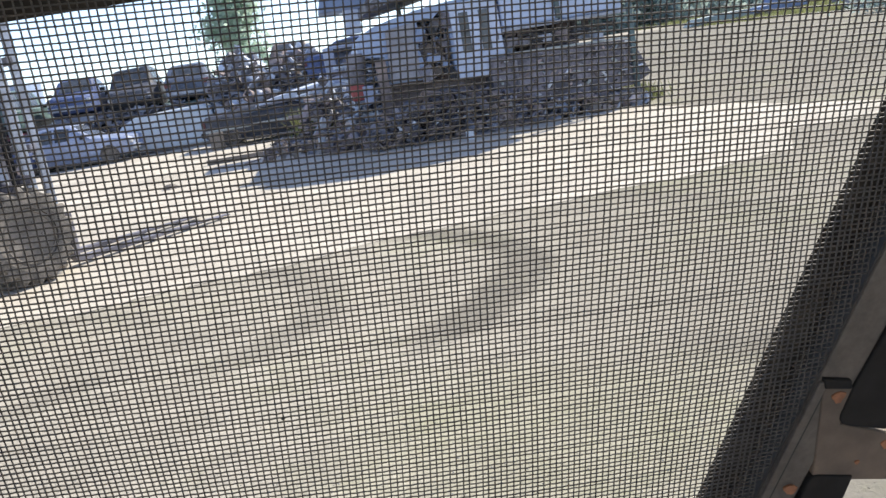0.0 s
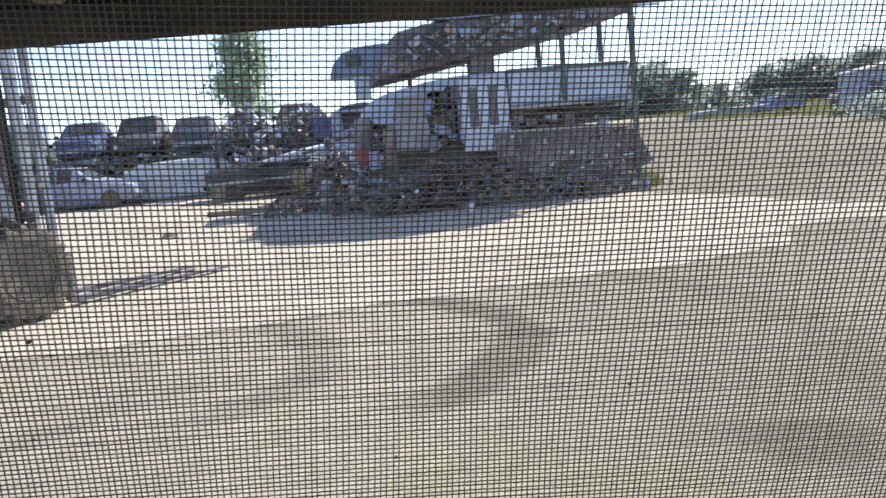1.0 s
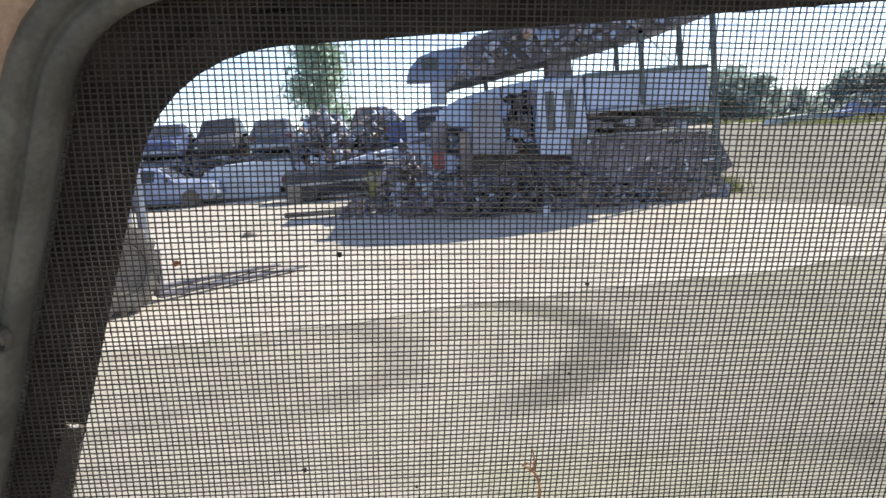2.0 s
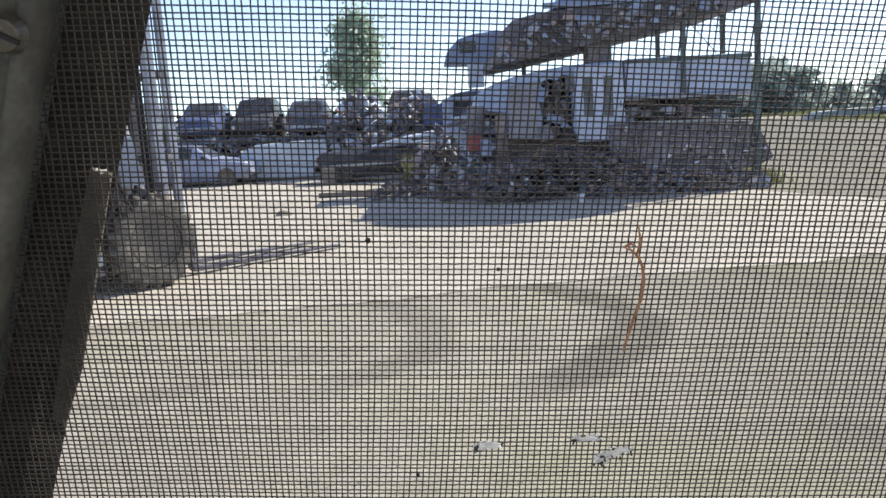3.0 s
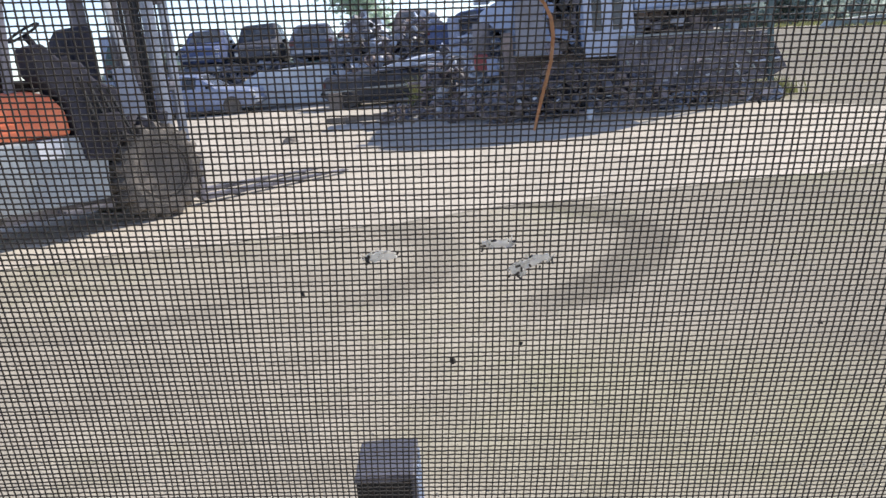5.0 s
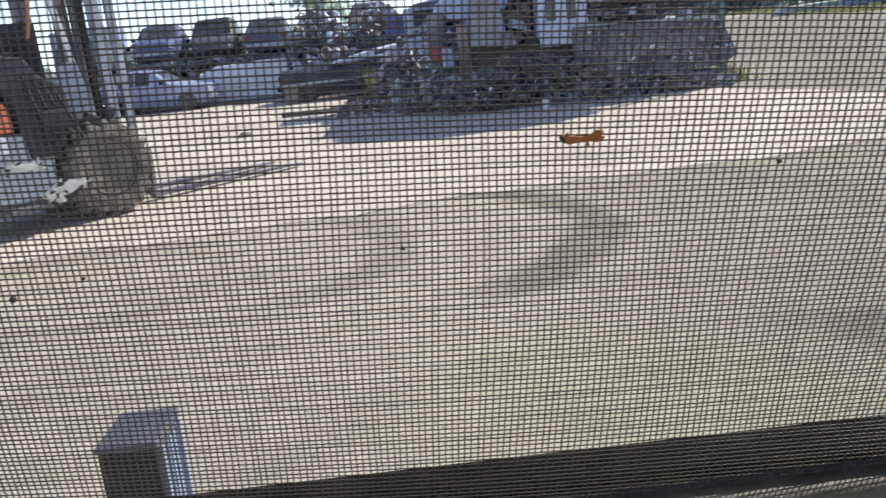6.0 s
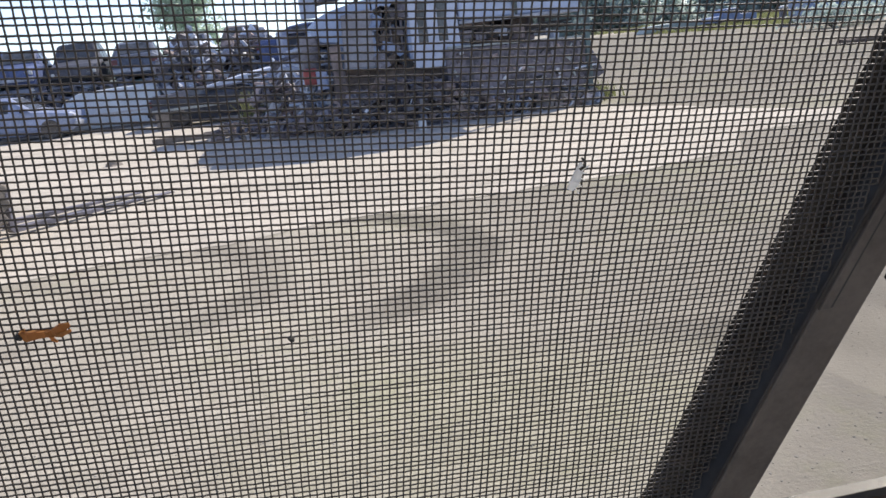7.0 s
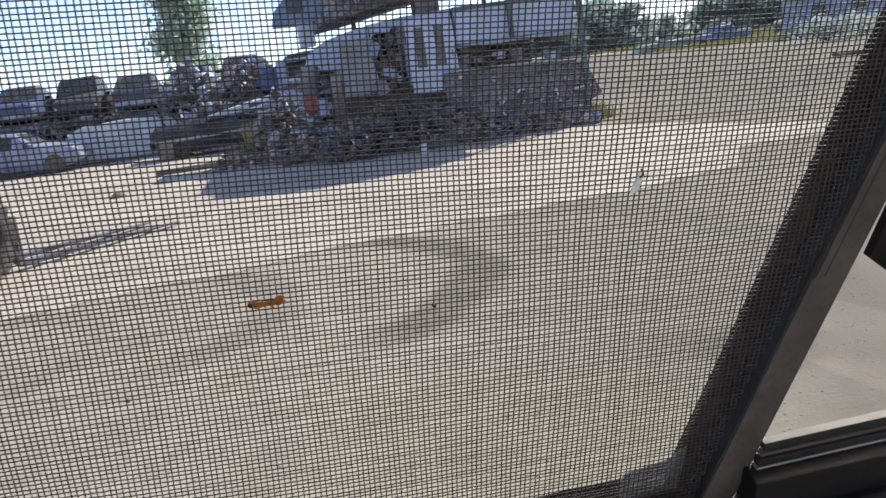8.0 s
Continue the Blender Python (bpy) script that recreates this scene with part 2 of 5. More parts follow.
    if weeds:
        k = n.new("ShaderNodeMapRange")
        l.new(math_("ADD", math_("MULTIPLY", patch, 0.6), math_("MULTIPLY", tex(5, 8, 0.75), 0.4)), k.inputs["Value"])
        k.inputs["From Min"].default_value, k.inputs["From Max"].default_value = 0.50, 0.62
        col = blend(math_("MULTIPLY", k.outputs[0], weeds), (0.20, 0.21, 0.10), col)
    l.new(col, b.inputs["Base Color"])
    bp = n.new("ShaderNodeBump")
    bp.inputs["Strength"].default_value, bp.inputs["Distance"].default_value = 0.4, 0.02
    l.new(math_("ADD", grit, math_("MULTIPLY", mid, 1.5)), bp.inputs["Height"])
    l.new(bp.outputs[0], b.inputs["Normal"])
    return m


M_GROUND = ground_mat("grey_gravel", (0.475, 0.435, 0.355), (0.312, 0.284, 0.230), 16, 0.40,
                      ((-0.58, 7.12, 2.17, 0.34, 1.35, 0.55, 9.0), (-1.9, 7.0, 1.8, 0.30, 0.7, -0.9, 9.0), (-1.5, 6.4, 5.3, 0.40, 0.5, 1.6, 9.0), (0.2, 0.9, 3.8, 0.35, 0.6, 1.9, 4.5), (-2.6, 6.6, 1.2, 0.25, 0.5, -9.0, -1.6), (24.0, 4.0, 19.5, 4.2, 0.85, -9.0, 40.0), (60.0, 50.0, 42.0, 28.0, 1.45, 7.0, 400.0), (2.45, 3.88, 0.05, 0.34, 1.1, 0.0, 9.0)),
                      ((1.0, 3.5, 1.5, 1.1, 0.26),))
M_DIRT = ground_mat("pale_dry_dirt", (0.59, 0.54, 0.455), (0.40, 0.366, 0.305), 9, 0.0,
                    ((2.0, 20.0, 10.3, 0.16, 0.35, -30.0, 30.0), (2.0, 20.0, 9.4, 0.14, 0.25, -30.0, 30.0)))


# ---- helpers ----
def part(name, bm, material, parent=None, label="", smooth=False):
    me = bpy.data.meshes.new(name)
    bm.to_mesh(me)
    bm.free()
    me.materials.append(material)
    if smooth:
        me.polygons.foreach_set("use_smooth", [True] * len(me.polygons))
    ob = new(name, me)
    if parent is not None:
        ob.parent = parent
    if label:
        ob["label"] = label
    return ob


def thing(name, label, category, m=None, group="", kind=""):
    ob = new(name)
    ob.empty_display_size = 0.1
    if m is not None:
        ob.matrix_world = m
    return tagged(ob, label, category, group, kind)


def box(c, s, bevel=0.0, bm=None, turn=None):
    """A box of size s about c, with bevelled edges, added to bm."""
    b = bmesh.new()
    bmesh.ops.create_cube(b, size=1.0, matrix=Matrix.Diagonal((*s, 1)))
    if bevel:
        bmesh.ops.bevel(b, geom=b.edges[:], offset=bevel, segments=2, profile=0.5, affect="EDGES")
    m = Matrix.Translation(c) @ (turn.to_4x4() if turn else Matrix())
    bmesh.ops.transform(b, matrix=m, verts=b.verts)
    return join(bm, b)


def join(bm, b):
    if bm is None:
        return b
    me = bpy.data.meshes.new("tmp")
    b.to_mesh(me)
    b.free()
    bm.from_mesh(me)
    bpy.data.meshes.remove(me)
    return bm


def rod(a, c, r, bm=None, n=10, r2=None):
    """A round bar from a to c."""
    a, c = Vector(a), Vector(c)
    b = bmesh.new()
    bmesh.ops.create_cone(b, cap_ends=True, segments=n, radius1=r, radius2=r if r2 is None else r2, depth=(c - a).length)
    m = Matrix.Translation((a + c) / 2) @ (c - a).to_track_quat("Z", "Y").to_matrix().to_4x4()
    bmesh.ops.transform(b, matrix=m, verts=b.verts)
    return join(bm, b)


def beam(a, c, w, d, bm=None, bevel=0.0):
    """A rectangular bar from a to c; w across, d in the upright direction."""
    a, c = Vector(a), Vector(c)
    return box((a + c) / 2, (w, d, (c - a).length), bevel, bm, (c - a).to_track_quat("Z", "Y").to_matrix())


def prism(outline, y0, y1, bm=None, bevel=0.0):
    """An (x, z) outline pushed from y0 to y1."""
    b = bmesh.new()
    f = b.faces.new([b.verts.new((x, y0, z)) for x, z in outline])
    e = bmesh.ops.extrude_face_region(b, geom=[f])
    bmesh.ops.translate(b, vec=(0, y1 - y0, 0), verts=[v for v in e["geom"] if isinstance(v, bmesh.types.BMVert)])
    bmesh.ops.recalc_face_normals(b, faces=b.faces)
    if bevel:
        bmesh.ops.bevel(b, geom=b.edges[:], offset=bevel, segments=2, profile=0.5, affect="EDGES")
    return join(bm, b)


def lathe(profile, n=28, bm=None):
    """A turned body: (radius, along) points round the x axis."""
    b = bmesh.new()
    rings = []
    for r, a in profile:
        rings.append([b.verts.new((a, r * math.cos(2 * math.pi * i / n), r * math.sin(2 * math.pi * i / n))) for i in range(n)])
    for p, q in zip(rings, rings[1:]):
        for i in range(n):
            b.faces.new((p[i], p[(i + 1) % n], q[(i + 1) % n], q[i]))
    bmesh.ops.recalc_face_normals(b, faces=b.faces)
    return join(bm, b)


def from_arrays(name, co, faces, material, parent=None, smooth=False):
    me = bpy.data.meshes.new(name)
    k = faces.shape[1]
    me.vertices.add(len(co))
    me.vertices.foreach_set("co", np.ascontiguousarray(co, dtype=np.float32).ravel())
    me.loops.add(faces.size)
    me.loops.foreach_set("vertex_index", np.ascontiguousarray(faces, dtype=np.int32).ravel())
    me.polygons.add(len(faces))
    me.polygons.foreach_set("loop_start", np.arange(0, faces.size, k, dtype=np.int32))
    me.update(calc_edges=True)
    if smooth:
        me.polygons.foreach_set("use_smooth", np.ones(len(faces), dtype=bool))
    me.materials.append(material)
    ob = new(name, me)
    if parent is not None:
        ob.parent = parent
    return ob


# ---- ground ----
def ground_sheet():
    bm = bmesh.new()
    xs = sorted({*(-900, -400, -200, -100, -60, 60, 100, 200, 400, 900), *range(-40, 41, 4)})
    ys = sorted({*(-400, -100, -40, 100, 140, 200, 300, 500, 900), *range(-20, 81, 4)})
    grid = [[bm.verts.new((x, y, 0)) for x in xs] for y in ys]
    for a, b in zip(grid, grid[1:]):
        for i in range(len(xs) - 1):
            bm.faces.new((a[i], a[i + 1], b[i + 1], b[i]))
    return part("ground", bm, M_GROUND)


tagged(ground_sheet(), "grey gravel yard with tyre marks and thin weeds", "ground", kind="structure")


def dirt_patch():
    """Pale dry dirt in front of the scrap, narrowing to a track."""
    near = [(-40, 2.0), (-12, 6.4), (-3.05, 7.97), (-1.06, 8.29), (1.27, 8.9), (3.91, 9.15), (5.6, 9.62), (6.36, 11.08), (7.7, 11.0), (14, 9.9), (34, 7)]
    far = [(-40, 52), (-14, 52), (1.0, 44), (5.0, 26), (6.2, 20), (6.63, 17.3), (7.58, 15.56), (7.88, 13.83), (8.58, 12.25), (14, 11.4), (34, 8.6)]

    def at(line, x):
        for (x0, y0), (x1, y1) in zip(line, line[1:]):
            if x <= x1:
                return y0 + (y1 - y0) * (x - x0) / (x1 - x0)
        return line[-1][1]

    bm = bmesh.new()
    last = None
    for k in range(741):
        x = -40 + k * 0.1
        a, b = at(near, x), at(far, x)
        a += 0.14 * noise.noise((x * 1.1, 0, 0)) + 0.06 * noise.noise((x * 5, 3, 0))
        b += (0.05 + 0.012 * b) * noise.noise((x * 1.3, 7, 0))
        row = [bm.verts.new((x, a + (b - a) * f, 0.006)) for f in (0, 0.1, 0.3, 1)]
        if last:
            for p, q, r, s in zip(last, row, row[1:], last[1:]):
                bm.faces.new((p, q, r, s))
        last = row
    return part("road", bm, M_DIRT)


tagged(dirt_patch(), "pale compacted dry dirt track across the yard", "ground", kind="structure")

# ---- the window: a leaning pane with slanted sides, seen from inside ----
WM = Matrix.Translation((0, 0, 1.75)) @ Matrix.Rotation(radians(15.34), 4, "X")
SL = 0.395


def outline(left, right, bottom, top, radii, n=7):
    """A parallelogram with slanted sides and round corners, as (u, v); left and right are u at v = 0."""
    c = [Vector((left + SL * bottom, bottom)), Vector((right + SL * bottom, bottom)), Vector((right + SL * top, top)), Vector((left + SL * top, top))]
    pts = []
    for i in range(4):
        p, a, b = c[i], (c[i - 1] - c[i]).normalized(), (c[(i + 1) % 4] - c[i]).normalized()
        half, r = a.angle(b) / 2, radii[i]
        d = r / math.tan(half)
        ctr = p + (a + b).normalized() * (r / math.sin(half))
        s, e = p + a * d - ctr, p + b * d - ctr
        turn = s.angle_signed(e)
        for k in range(n + 1):
            q = s.copy()
            q.rotate(Matrix.Rotation(-turn * k / n, 2))
            pts.append(ctr + q)
        for t in (0.25, 0.5, 0.75):
            nxt = c[(i + 1) % 4]
            pts.append(p + b * d + (nxt - p) * t * max(0.0, 1 - 2 * d / (nxt - p).length))
    return pts


def ring(bm, loops):
    """Bands between (outline, depth) loops, closed end to end."""
    rows = [[bm.verts.new((p.x, d, p.y)) for p in pts] for pts, d in loops]
    for a, b in zip(rows, rows[1:] + rows[:1]):
        k = len(a)
        for i in range(k):
            bm.faces.new((a[i], a[(i + 1) % k], b[(i + 1) % k], b[i]))
    bmesh.ops.recalc_face_normals(bm, faces=bm.faces)
    return bm


def grown(pts, d):
    """The outline moved outwards by d."""
    k = len(pts)
    out = []
    for i in range(k):
        t = (pts[(i + 1) % k] - pts[i - 1]).normalized()
        out.append(pts[i] + Vector((t.y, -t.x)) * d)
    return out


OPEN = outline(-0.0875, 0.3738, -0.2145, 0.092, (0.03, 0.006, 0.03, 0.045))
WHOLE = outline(-0.106, 0.86, -0.2255, 0.108, (0.02, 0.03, 0.03, 0.036))
window = thing("window_1", "slanted dark-framed side window with an insect screen", "window", WM, kind="structure")
# inner frame: a ridged band round the whole window
loops = [(WHOLE, 0.004), (WHOLE, -0.007), (grown(WHOLE, 0.002), -0.0095), (grown(WHOLE, 0.0055), -0.0100), (grown(WHOLE, 0.0062), -0.0085),
         (grown(WHOLE, 0.0078), -0.0085), (grown(WHOLE, 0.0085), -0.0105), (grown(WHOLE, 0.0122), -0.0108), (grown(WHOLE, 0.0148), -0.0085), (grown(WHOLE, 0.0156), -0.004), (grown(WHOLE, 0.0156), 0.004)]
part("window_frame", ring(bmesh.new(), loops), M_FRAME, window, "ridged charcoal window frame", True)
# outer flange that shows through the screen
loops = [(grown(OPEN, 0.006), 0.016), (OPEN, 0.0105), (grown(OPEN, 0.0018), 0.009), (grown(OPEN, 0.009), 0.009), (grown(OPEN, 0.0096), 0.0105), (grown(OPEN, 0.03), 0.0105), (grown(OPEN, 0.03), 0.016)]
part("flange", ring(bmesh.new(), loops), M_FLANGE, window, "weathered brown-black outer flange")
# bar between the screen and the clear pane
def slant_bar(u0, u1, d0, d1, v0=-0.2255, v1=0.108, bevel=0.001):
    bm = bmesh.new()
    vs = []
    for d in (d0, d1):
        for u, v in ((u0 + SL * v0, v0), (u1 + SL * v0, v0), (u1 + SL * v1, v1), (u0 + SL * v1, v1)):
            vs.append(bm.verts.new((u, d, v)))
    for q in ((0, 1, 2, 3), (7, 6, 5, 4), (0, 4, 5, 1), (1, 5, 6, 2), (2, 6, 7, 3), (3, 7, 4, 0)):
        bm.faces.new([vs[i] for i in q])
    bmesh.ops.recalc_face_normals(bm, faces=bm.faces)
    bmesh.ops.bevel(bm, geom=bm.edges[:], offset=bevel, segments=2, profile=0.5, affect="EDGES")
    return bm


M_MULLION = mat("brown_black_bar_enamel", (0.108, 0.094, 0.081), (0.064, 0.056, 0.049), 0.6, 0, 500, 45, 0.4, depth=0.0004)
part("mullion", slant_bar(0.3863, 0.4004, -0.0012, 0.012), M_MULLION, window, "slanting dark middle bar")
part("gasket", slant_bar(0.3851, 0.3861, -0.0008, 0.006, bevel=0.0003), M_RUBBER, window, "thin black rubber seam")
# bottom channel of the clear pane
for v, dep, tall, mt, nm in ((-0.2024, 0.0052, 0.0032, M_RUBBER, "channel_seal"), (-0.2054, 0.0046, 0.0014, M_RUST, "channel_edge"), (-0.2084, 0.0040, 0.0032, M_RUBBER, "channel_seal"), (-0.2105, 0.0034, 0.0010, M_ALU, "channel_edge")):
    bm = bmesh.new()
    box((0.6055 + SL * v, dep - 0.006, v), (0.41, 0.004, tall), 0.0003, bm)
    part(nm, bm, mt, window)
bm = bmesh.new()
box((0.6055 + SL * -0.22, -0.0045, -0.2198), (0.41, 0.0130, 0.0176), 0.001, bm)
part("channel", bm, M_BLACKPLAS, window, "black glazing channel")
gm = bpy.data.materials.new("clear_glass")
gm.use_nodes = True
gb = gm.node_tree.nodes["Principled BSDF"]
gb.inputs["Transmission Weight"].default_value, gb.inputs["Roughness"].default_value, gb.inputs["IOR"].default_value = 1.0, 0.0, 1.3
bm = slant_bar(0.4007, 0.858, 0.002, 0.005, -0.219, 0.106, 0.0003)
pane = part("pane", bm, gm, window, "clear sliding pane")
pane.visible_shadow = False
# black strip laid over the lower frame, the sill's shade put into it
bm = box((0.510, -0.0125, -0.2510), (0.452, 0.006, 0.0500), 0.0015)
part("sill_cover", bm, M_BLACKPLAS, window, "black strip standing for the shaded sill")
# grey gusset in the flange's lower corner, its lip brightened for a sky-lit streak
part("corner_gusset", prism([(0.2680, -0.2175), (0.2712, -0.2108), (0.2890, -0.2082), (0.2960, -0.2040), (0.2925, -0.2235), (0.2700, -0.2235)], 0.0080, 0.0088, None, 0.0003), M_DULLALU, window, "dull grey corner gusset")
part("gusset_lip", prism([(0.2678, -0.2188), (0.2684, -0.2166), (0.2868, -0.2142), (0.2866, -0.2162)], 0.0068, 0.0078, None, 0.0003), M_ALU, window, "lip made bright for its sky-lit streak")
# screws of the frame
for u, v in ((-0.1036, 0.0245), (0.02, 0.1195), (0.30, 0.1195), (-0.190, -0.175)):
    bm = bmesh.new()
    bmesh.ops.create_cone(bm, cap_ends=True, segments=20, radius1=0.0048, radius2=0.0036, depth=0.003)
    bmesh.ops.rotate(bm, matrix=Matrix.Rotation(radians(90), 3, "X"), verts=bm.verts)
    bmesh.ops.translate(bm, vec=(u, -0.0118, v), verts=bm.verts)
    screw = part("screw", bm, M_SCREW, window, "slotted worn screw head")
    bm = bmesh.new()
    box((u, -0.0134, v), (0.0078, 0.0009, 0.0011), 0.0, bm, Matrix.Rotation(0.5, 3, "Y"))
    part("slot", bm, M_RUBBER, screw)

# chips of tan paint on the flange
rng = random.Random(5)
for u, v, w in ((0.0600, 0.1045, 0.0050), (0.0655, 0.1065, 0.0042), (0.0535, 0.1062, 0.0024), (0.0800, 0.1030, 0.0034), (0.0835, 0.1060, 0.0044), (0.0885, 0.1072, 0.0026), (0.0205, 0.1085, 0.003)):
    bm = bmesh.new()
    pts = [(u + w * (0.45 + 0.75 * rng.random()) * math.cos(a), v + 0.45 * w * (0.4 + 0.8 * rng.random()) * math.sin(a)) for a in [k * math.pi / 8 for k in range(16)]]
    prism(pts, 0.0074, 0.0086, bm)
    part("paint_chip", bm, M_CHIP, window, "flaking tan paint")

# ---- the insect screen: woven yarns ----
PITCH_U, PITCH_V, ANG = 0.0018, 0.00153, radians(-4.17)
AX, AY = Vector((math.cos(ANG), math.sin(ANG))), Vector((-math.sin(ANG), math.cos(ANG)))
screen = thing("insect_screen", "fine charcoal fibreglass insect screen stretched in the window", "insect screen", WM)


def sag(u, v):
    """How far the yarns stray in the plane and out of it."""
    du = 0.0011 * np.sin(u * 21 + 1.0) * np.cos(v * 17) + 0.0005 * np.sin(u * 60 + v * 45)
    dv = 0.0012 * np.cos(u * 18 + 0.7) * np.sin(v * 23 + 0.4) - 0.010 * np.clip(-u - 0.035 + SL * v, 0, 0.1) * np.clip(-v, 0, 0.25) * 10
    dd = 0.0012 * np.sin(u * 14 + 0.5) * np.cos(v * 16)
    return du, dv, dd


def yarns(name, along, across, p_along, p_across, r, phase, seed):
    gen = np.random.default_rng(seed)
    lo, hi = np.array([-0.235, -0.235]), np.array([0.45, 0.125])
    cs = np.array([(x * across.x + y * across.y) for x in (lo[0], hi[0]) for y in (lo[1], hi[1])])
    ks = np.array([(x * along.x + y * along.y) for x in (lo[0], hi[0]) for y in (lo[1], hi[1])])
    ci = np.arange(math.floor(cs.min() / p_across), math.ceil(cs.max() / p_across) + 1)
    kj = np.arange(math.floor(ks.min() / p_along), math.ceil(ks.max() / p_along) + 1)
    cos4 = [(-1, -1), (1, -1), (1, 1), (-1, 1)]
    allco, allf, base = [], [], 0
    for i in ci:
        jit = gen.normal(0, 0.00007)
        wob = np.cumsum(gen.normal(0, 0.000012, len(kj)))
        a = i * p_across + jit + wob - wob.mean()
        s = kj * p_along
        u, v = s * along.x + a * across.x, s * along.y + a * across.y
        inside = (v > -0.2262) & (v < 0.1085) & (u - SL * v > -0.1068) & (u - SL * v < 0.3850)
        if inside.sum() < 3:
            continue
        idx = np.nonzero(inside)[0]
        u, v, j = u[idx], v[idx], kj[idx]
        du, dv, dd = sag(u, v)
        lift = 0.00011 * np.where((i + j) % 2 == 0, 1, -1) * phase + dd
        w = r * (1 + gen.normal(0, 0.05))
        m = len(u)
        co = np.empty((m, 4, 3))
        for k, (p, q) in enumerate(cos4):
            co[:, k, 0] = u + du + across.x * w * p
            co[:, k, 1] = lift + w * 0.8 * q
            co[:, k, 2] = v + dv + across.y * w * p
        allco.append(co.reshape(-1, 3))
        st = base + 4 * np.arange(m - 1)
        for k in range(4):
            n = (k + 1) % 4
            allf.append(np.stack([st + k, st + n, st + 4 + n, st + 4 + k], 1))
        base += 4 * m
    ob = from_arrays(name, np.concatenate(allco), np.concatenate(allf), M_WIRE, screen, True)
    return tagged(ob, kind="stuff")


yarns("warp_yarn", AY, AX, PITCH_V, PITCH_U, 0.000172, 1, 1)
yarns("weft_yarn", AX, AY, PITCH_U, PITCH_V, 0.000172, -1, 2)


# ---- things caught on the screen ----
def strip(points, width, thick=0.0004, depth=-0.0006):
    """A thin ribbon along (u, v) points, of changing width."""
    bm = bmesh.new()
    k = len(points)
    rows = []
    for i, (u, v) in enumerate(points):
        a, b = Vector(points[max(i - 1, 0)]), Vector(points[min(i + 1, k - 1)])
        t = (b - a).normalized()
        w = width[i] / 2 if isinstance(width, (list, tuple)) else width / 2
        lift = depth - 0.0005 * math.sin(i * 1.7)
        rows.append([bm.verts.new((u - t.y * w, lift, v + t.x * w)), bm.verts.new((u + t.y * w, lift, v - t.x * w)),
                     bm.verts.new((u + t.y * w, lift - thick, v - t.x * w)), bm.verts.new((u - t.y * w, lift - thick, v + t.x * w))])
    for a, b in zip(rows, rows[1:]):
        for i in range(4):
            bm.faces.new((a[i], a[(i + 1) % 4], b[(i + 1) % 4], b[i]))
    bm.faces.new(rows[0]), bm.faces.new(rows[-1][::-1])
    bmesh.ops.recalc_face_normals(bm, faces=bm.faces)
    return bm


twig = part("twig", strip([(0.0385, -0.0405), (0.0402, -0.0412), (0.0422, -0.0435), (0.0436, -0.0468), (0.0439, -0.0505), (0.0433, -0.0560), (0.0418, -0.0620), (0.0402, -0.0680), (0.0391, -0.0718)],
                          [0.0003, 0.0006, 0.0007, 0.0008, 0.0008, 0.0007, 0.0007, 0.0006, 0.0004], 0.0006, -0.0004), M_TWIG)
twig.matrix_world = WM
tagged(twig, "dry orange-brown stalk caught on the insect screen", "twig")
bm = strip([(0.0420, -0.0425), (0.0424, -0.0385), (0.0419, -0.0345)], [0.0007, 0.0006, 0.0003], 0.0005, -0.0006)
join(bm, strip([(0.0385, -0.0402), (0.0400, -0.0392), (0.0412, -0.0402)], 0.0006, 0.0005, -0.0007))
part("side_shoot", bm, M_TWIG, twig)


def tuft(cu, cv, length, tall, seed, lean=0.0):
    """A torn tuft of pale fibres with dark ends."""
    r = random.Random(seed)
    bm = bmesh.new()
    pts = []
    for k in range(12):
        a = k / 12 * 2 * math.pi
        pts.append((cu + length / 2 * math.cos(a) * (0.75 + 0.4 * r.random()), cv + tall / 2 * math.sin(a) * (0.5 + 0.7 * r.random()) + lean * length / 2 * math.cos(a)))
    prism(pts, -0.0009, -0.0004, bm)
    for _ in range(9):
        a = r.uniform(0, 2 * math.pi)
        u, v = cu + length * 0.45 * math.cos(a), cv + tall * 0.4 * math.sin(a)
        join(bm, strip([(u, v), (u + r.uniform(-1, 1) * 0.0012, v + r.uniform(-1, 1) * 0.0011), (u + r.uniform(-1, 1) * 0.0026, v + r.uniform(-1, 1) * 0.002)], 0.00022, 0.0002, -0.0007))
    ob = part("fibre_tuft", bm, M_FLAKE)
    ob.matrix_world = WM
    tagged(ob, "torn pale fibre tuft stuck to the insect screen", "debris", "tufts on the screen")
    b2 = bmesh.new()
    for _ in range(5):
        a = r.uniform(0, 2 * math.pi)
        u, v = cu + length * 0.5 * math.cos(a), cv + tall * 0.45 * math.sin(a)
        join(b2, strip([(u, v), (u + r.uniform(-1, 1) * 0.0014, v + r.uniform(-1, 1) * 0.0012)], 0.0004, 0.0004, -0.0010))
    part("dark_thread", b2, M_SPECK, ob)
    return ob


tuft(0.0006, -0.1013, 0.0080, 0.0030, 1)
tuft(0.0292, -0.1006, 0.0082, 0.0026, 2, -0.1)
tuft(0.0380, -0.1062, 0.0088, 0.0030, 3, 0.28)
tuft(0.0338, -0.1085, 0.0046, 0.0028, 4, -0.3)
bm = strip([(0.2682, -0.0925), (0.2692, -0.0905), (0.2705, -0.0880), (0.2708, -0.0868)], [0.0014, 0.0022, 0.0016, 0.0006], 0.0005)
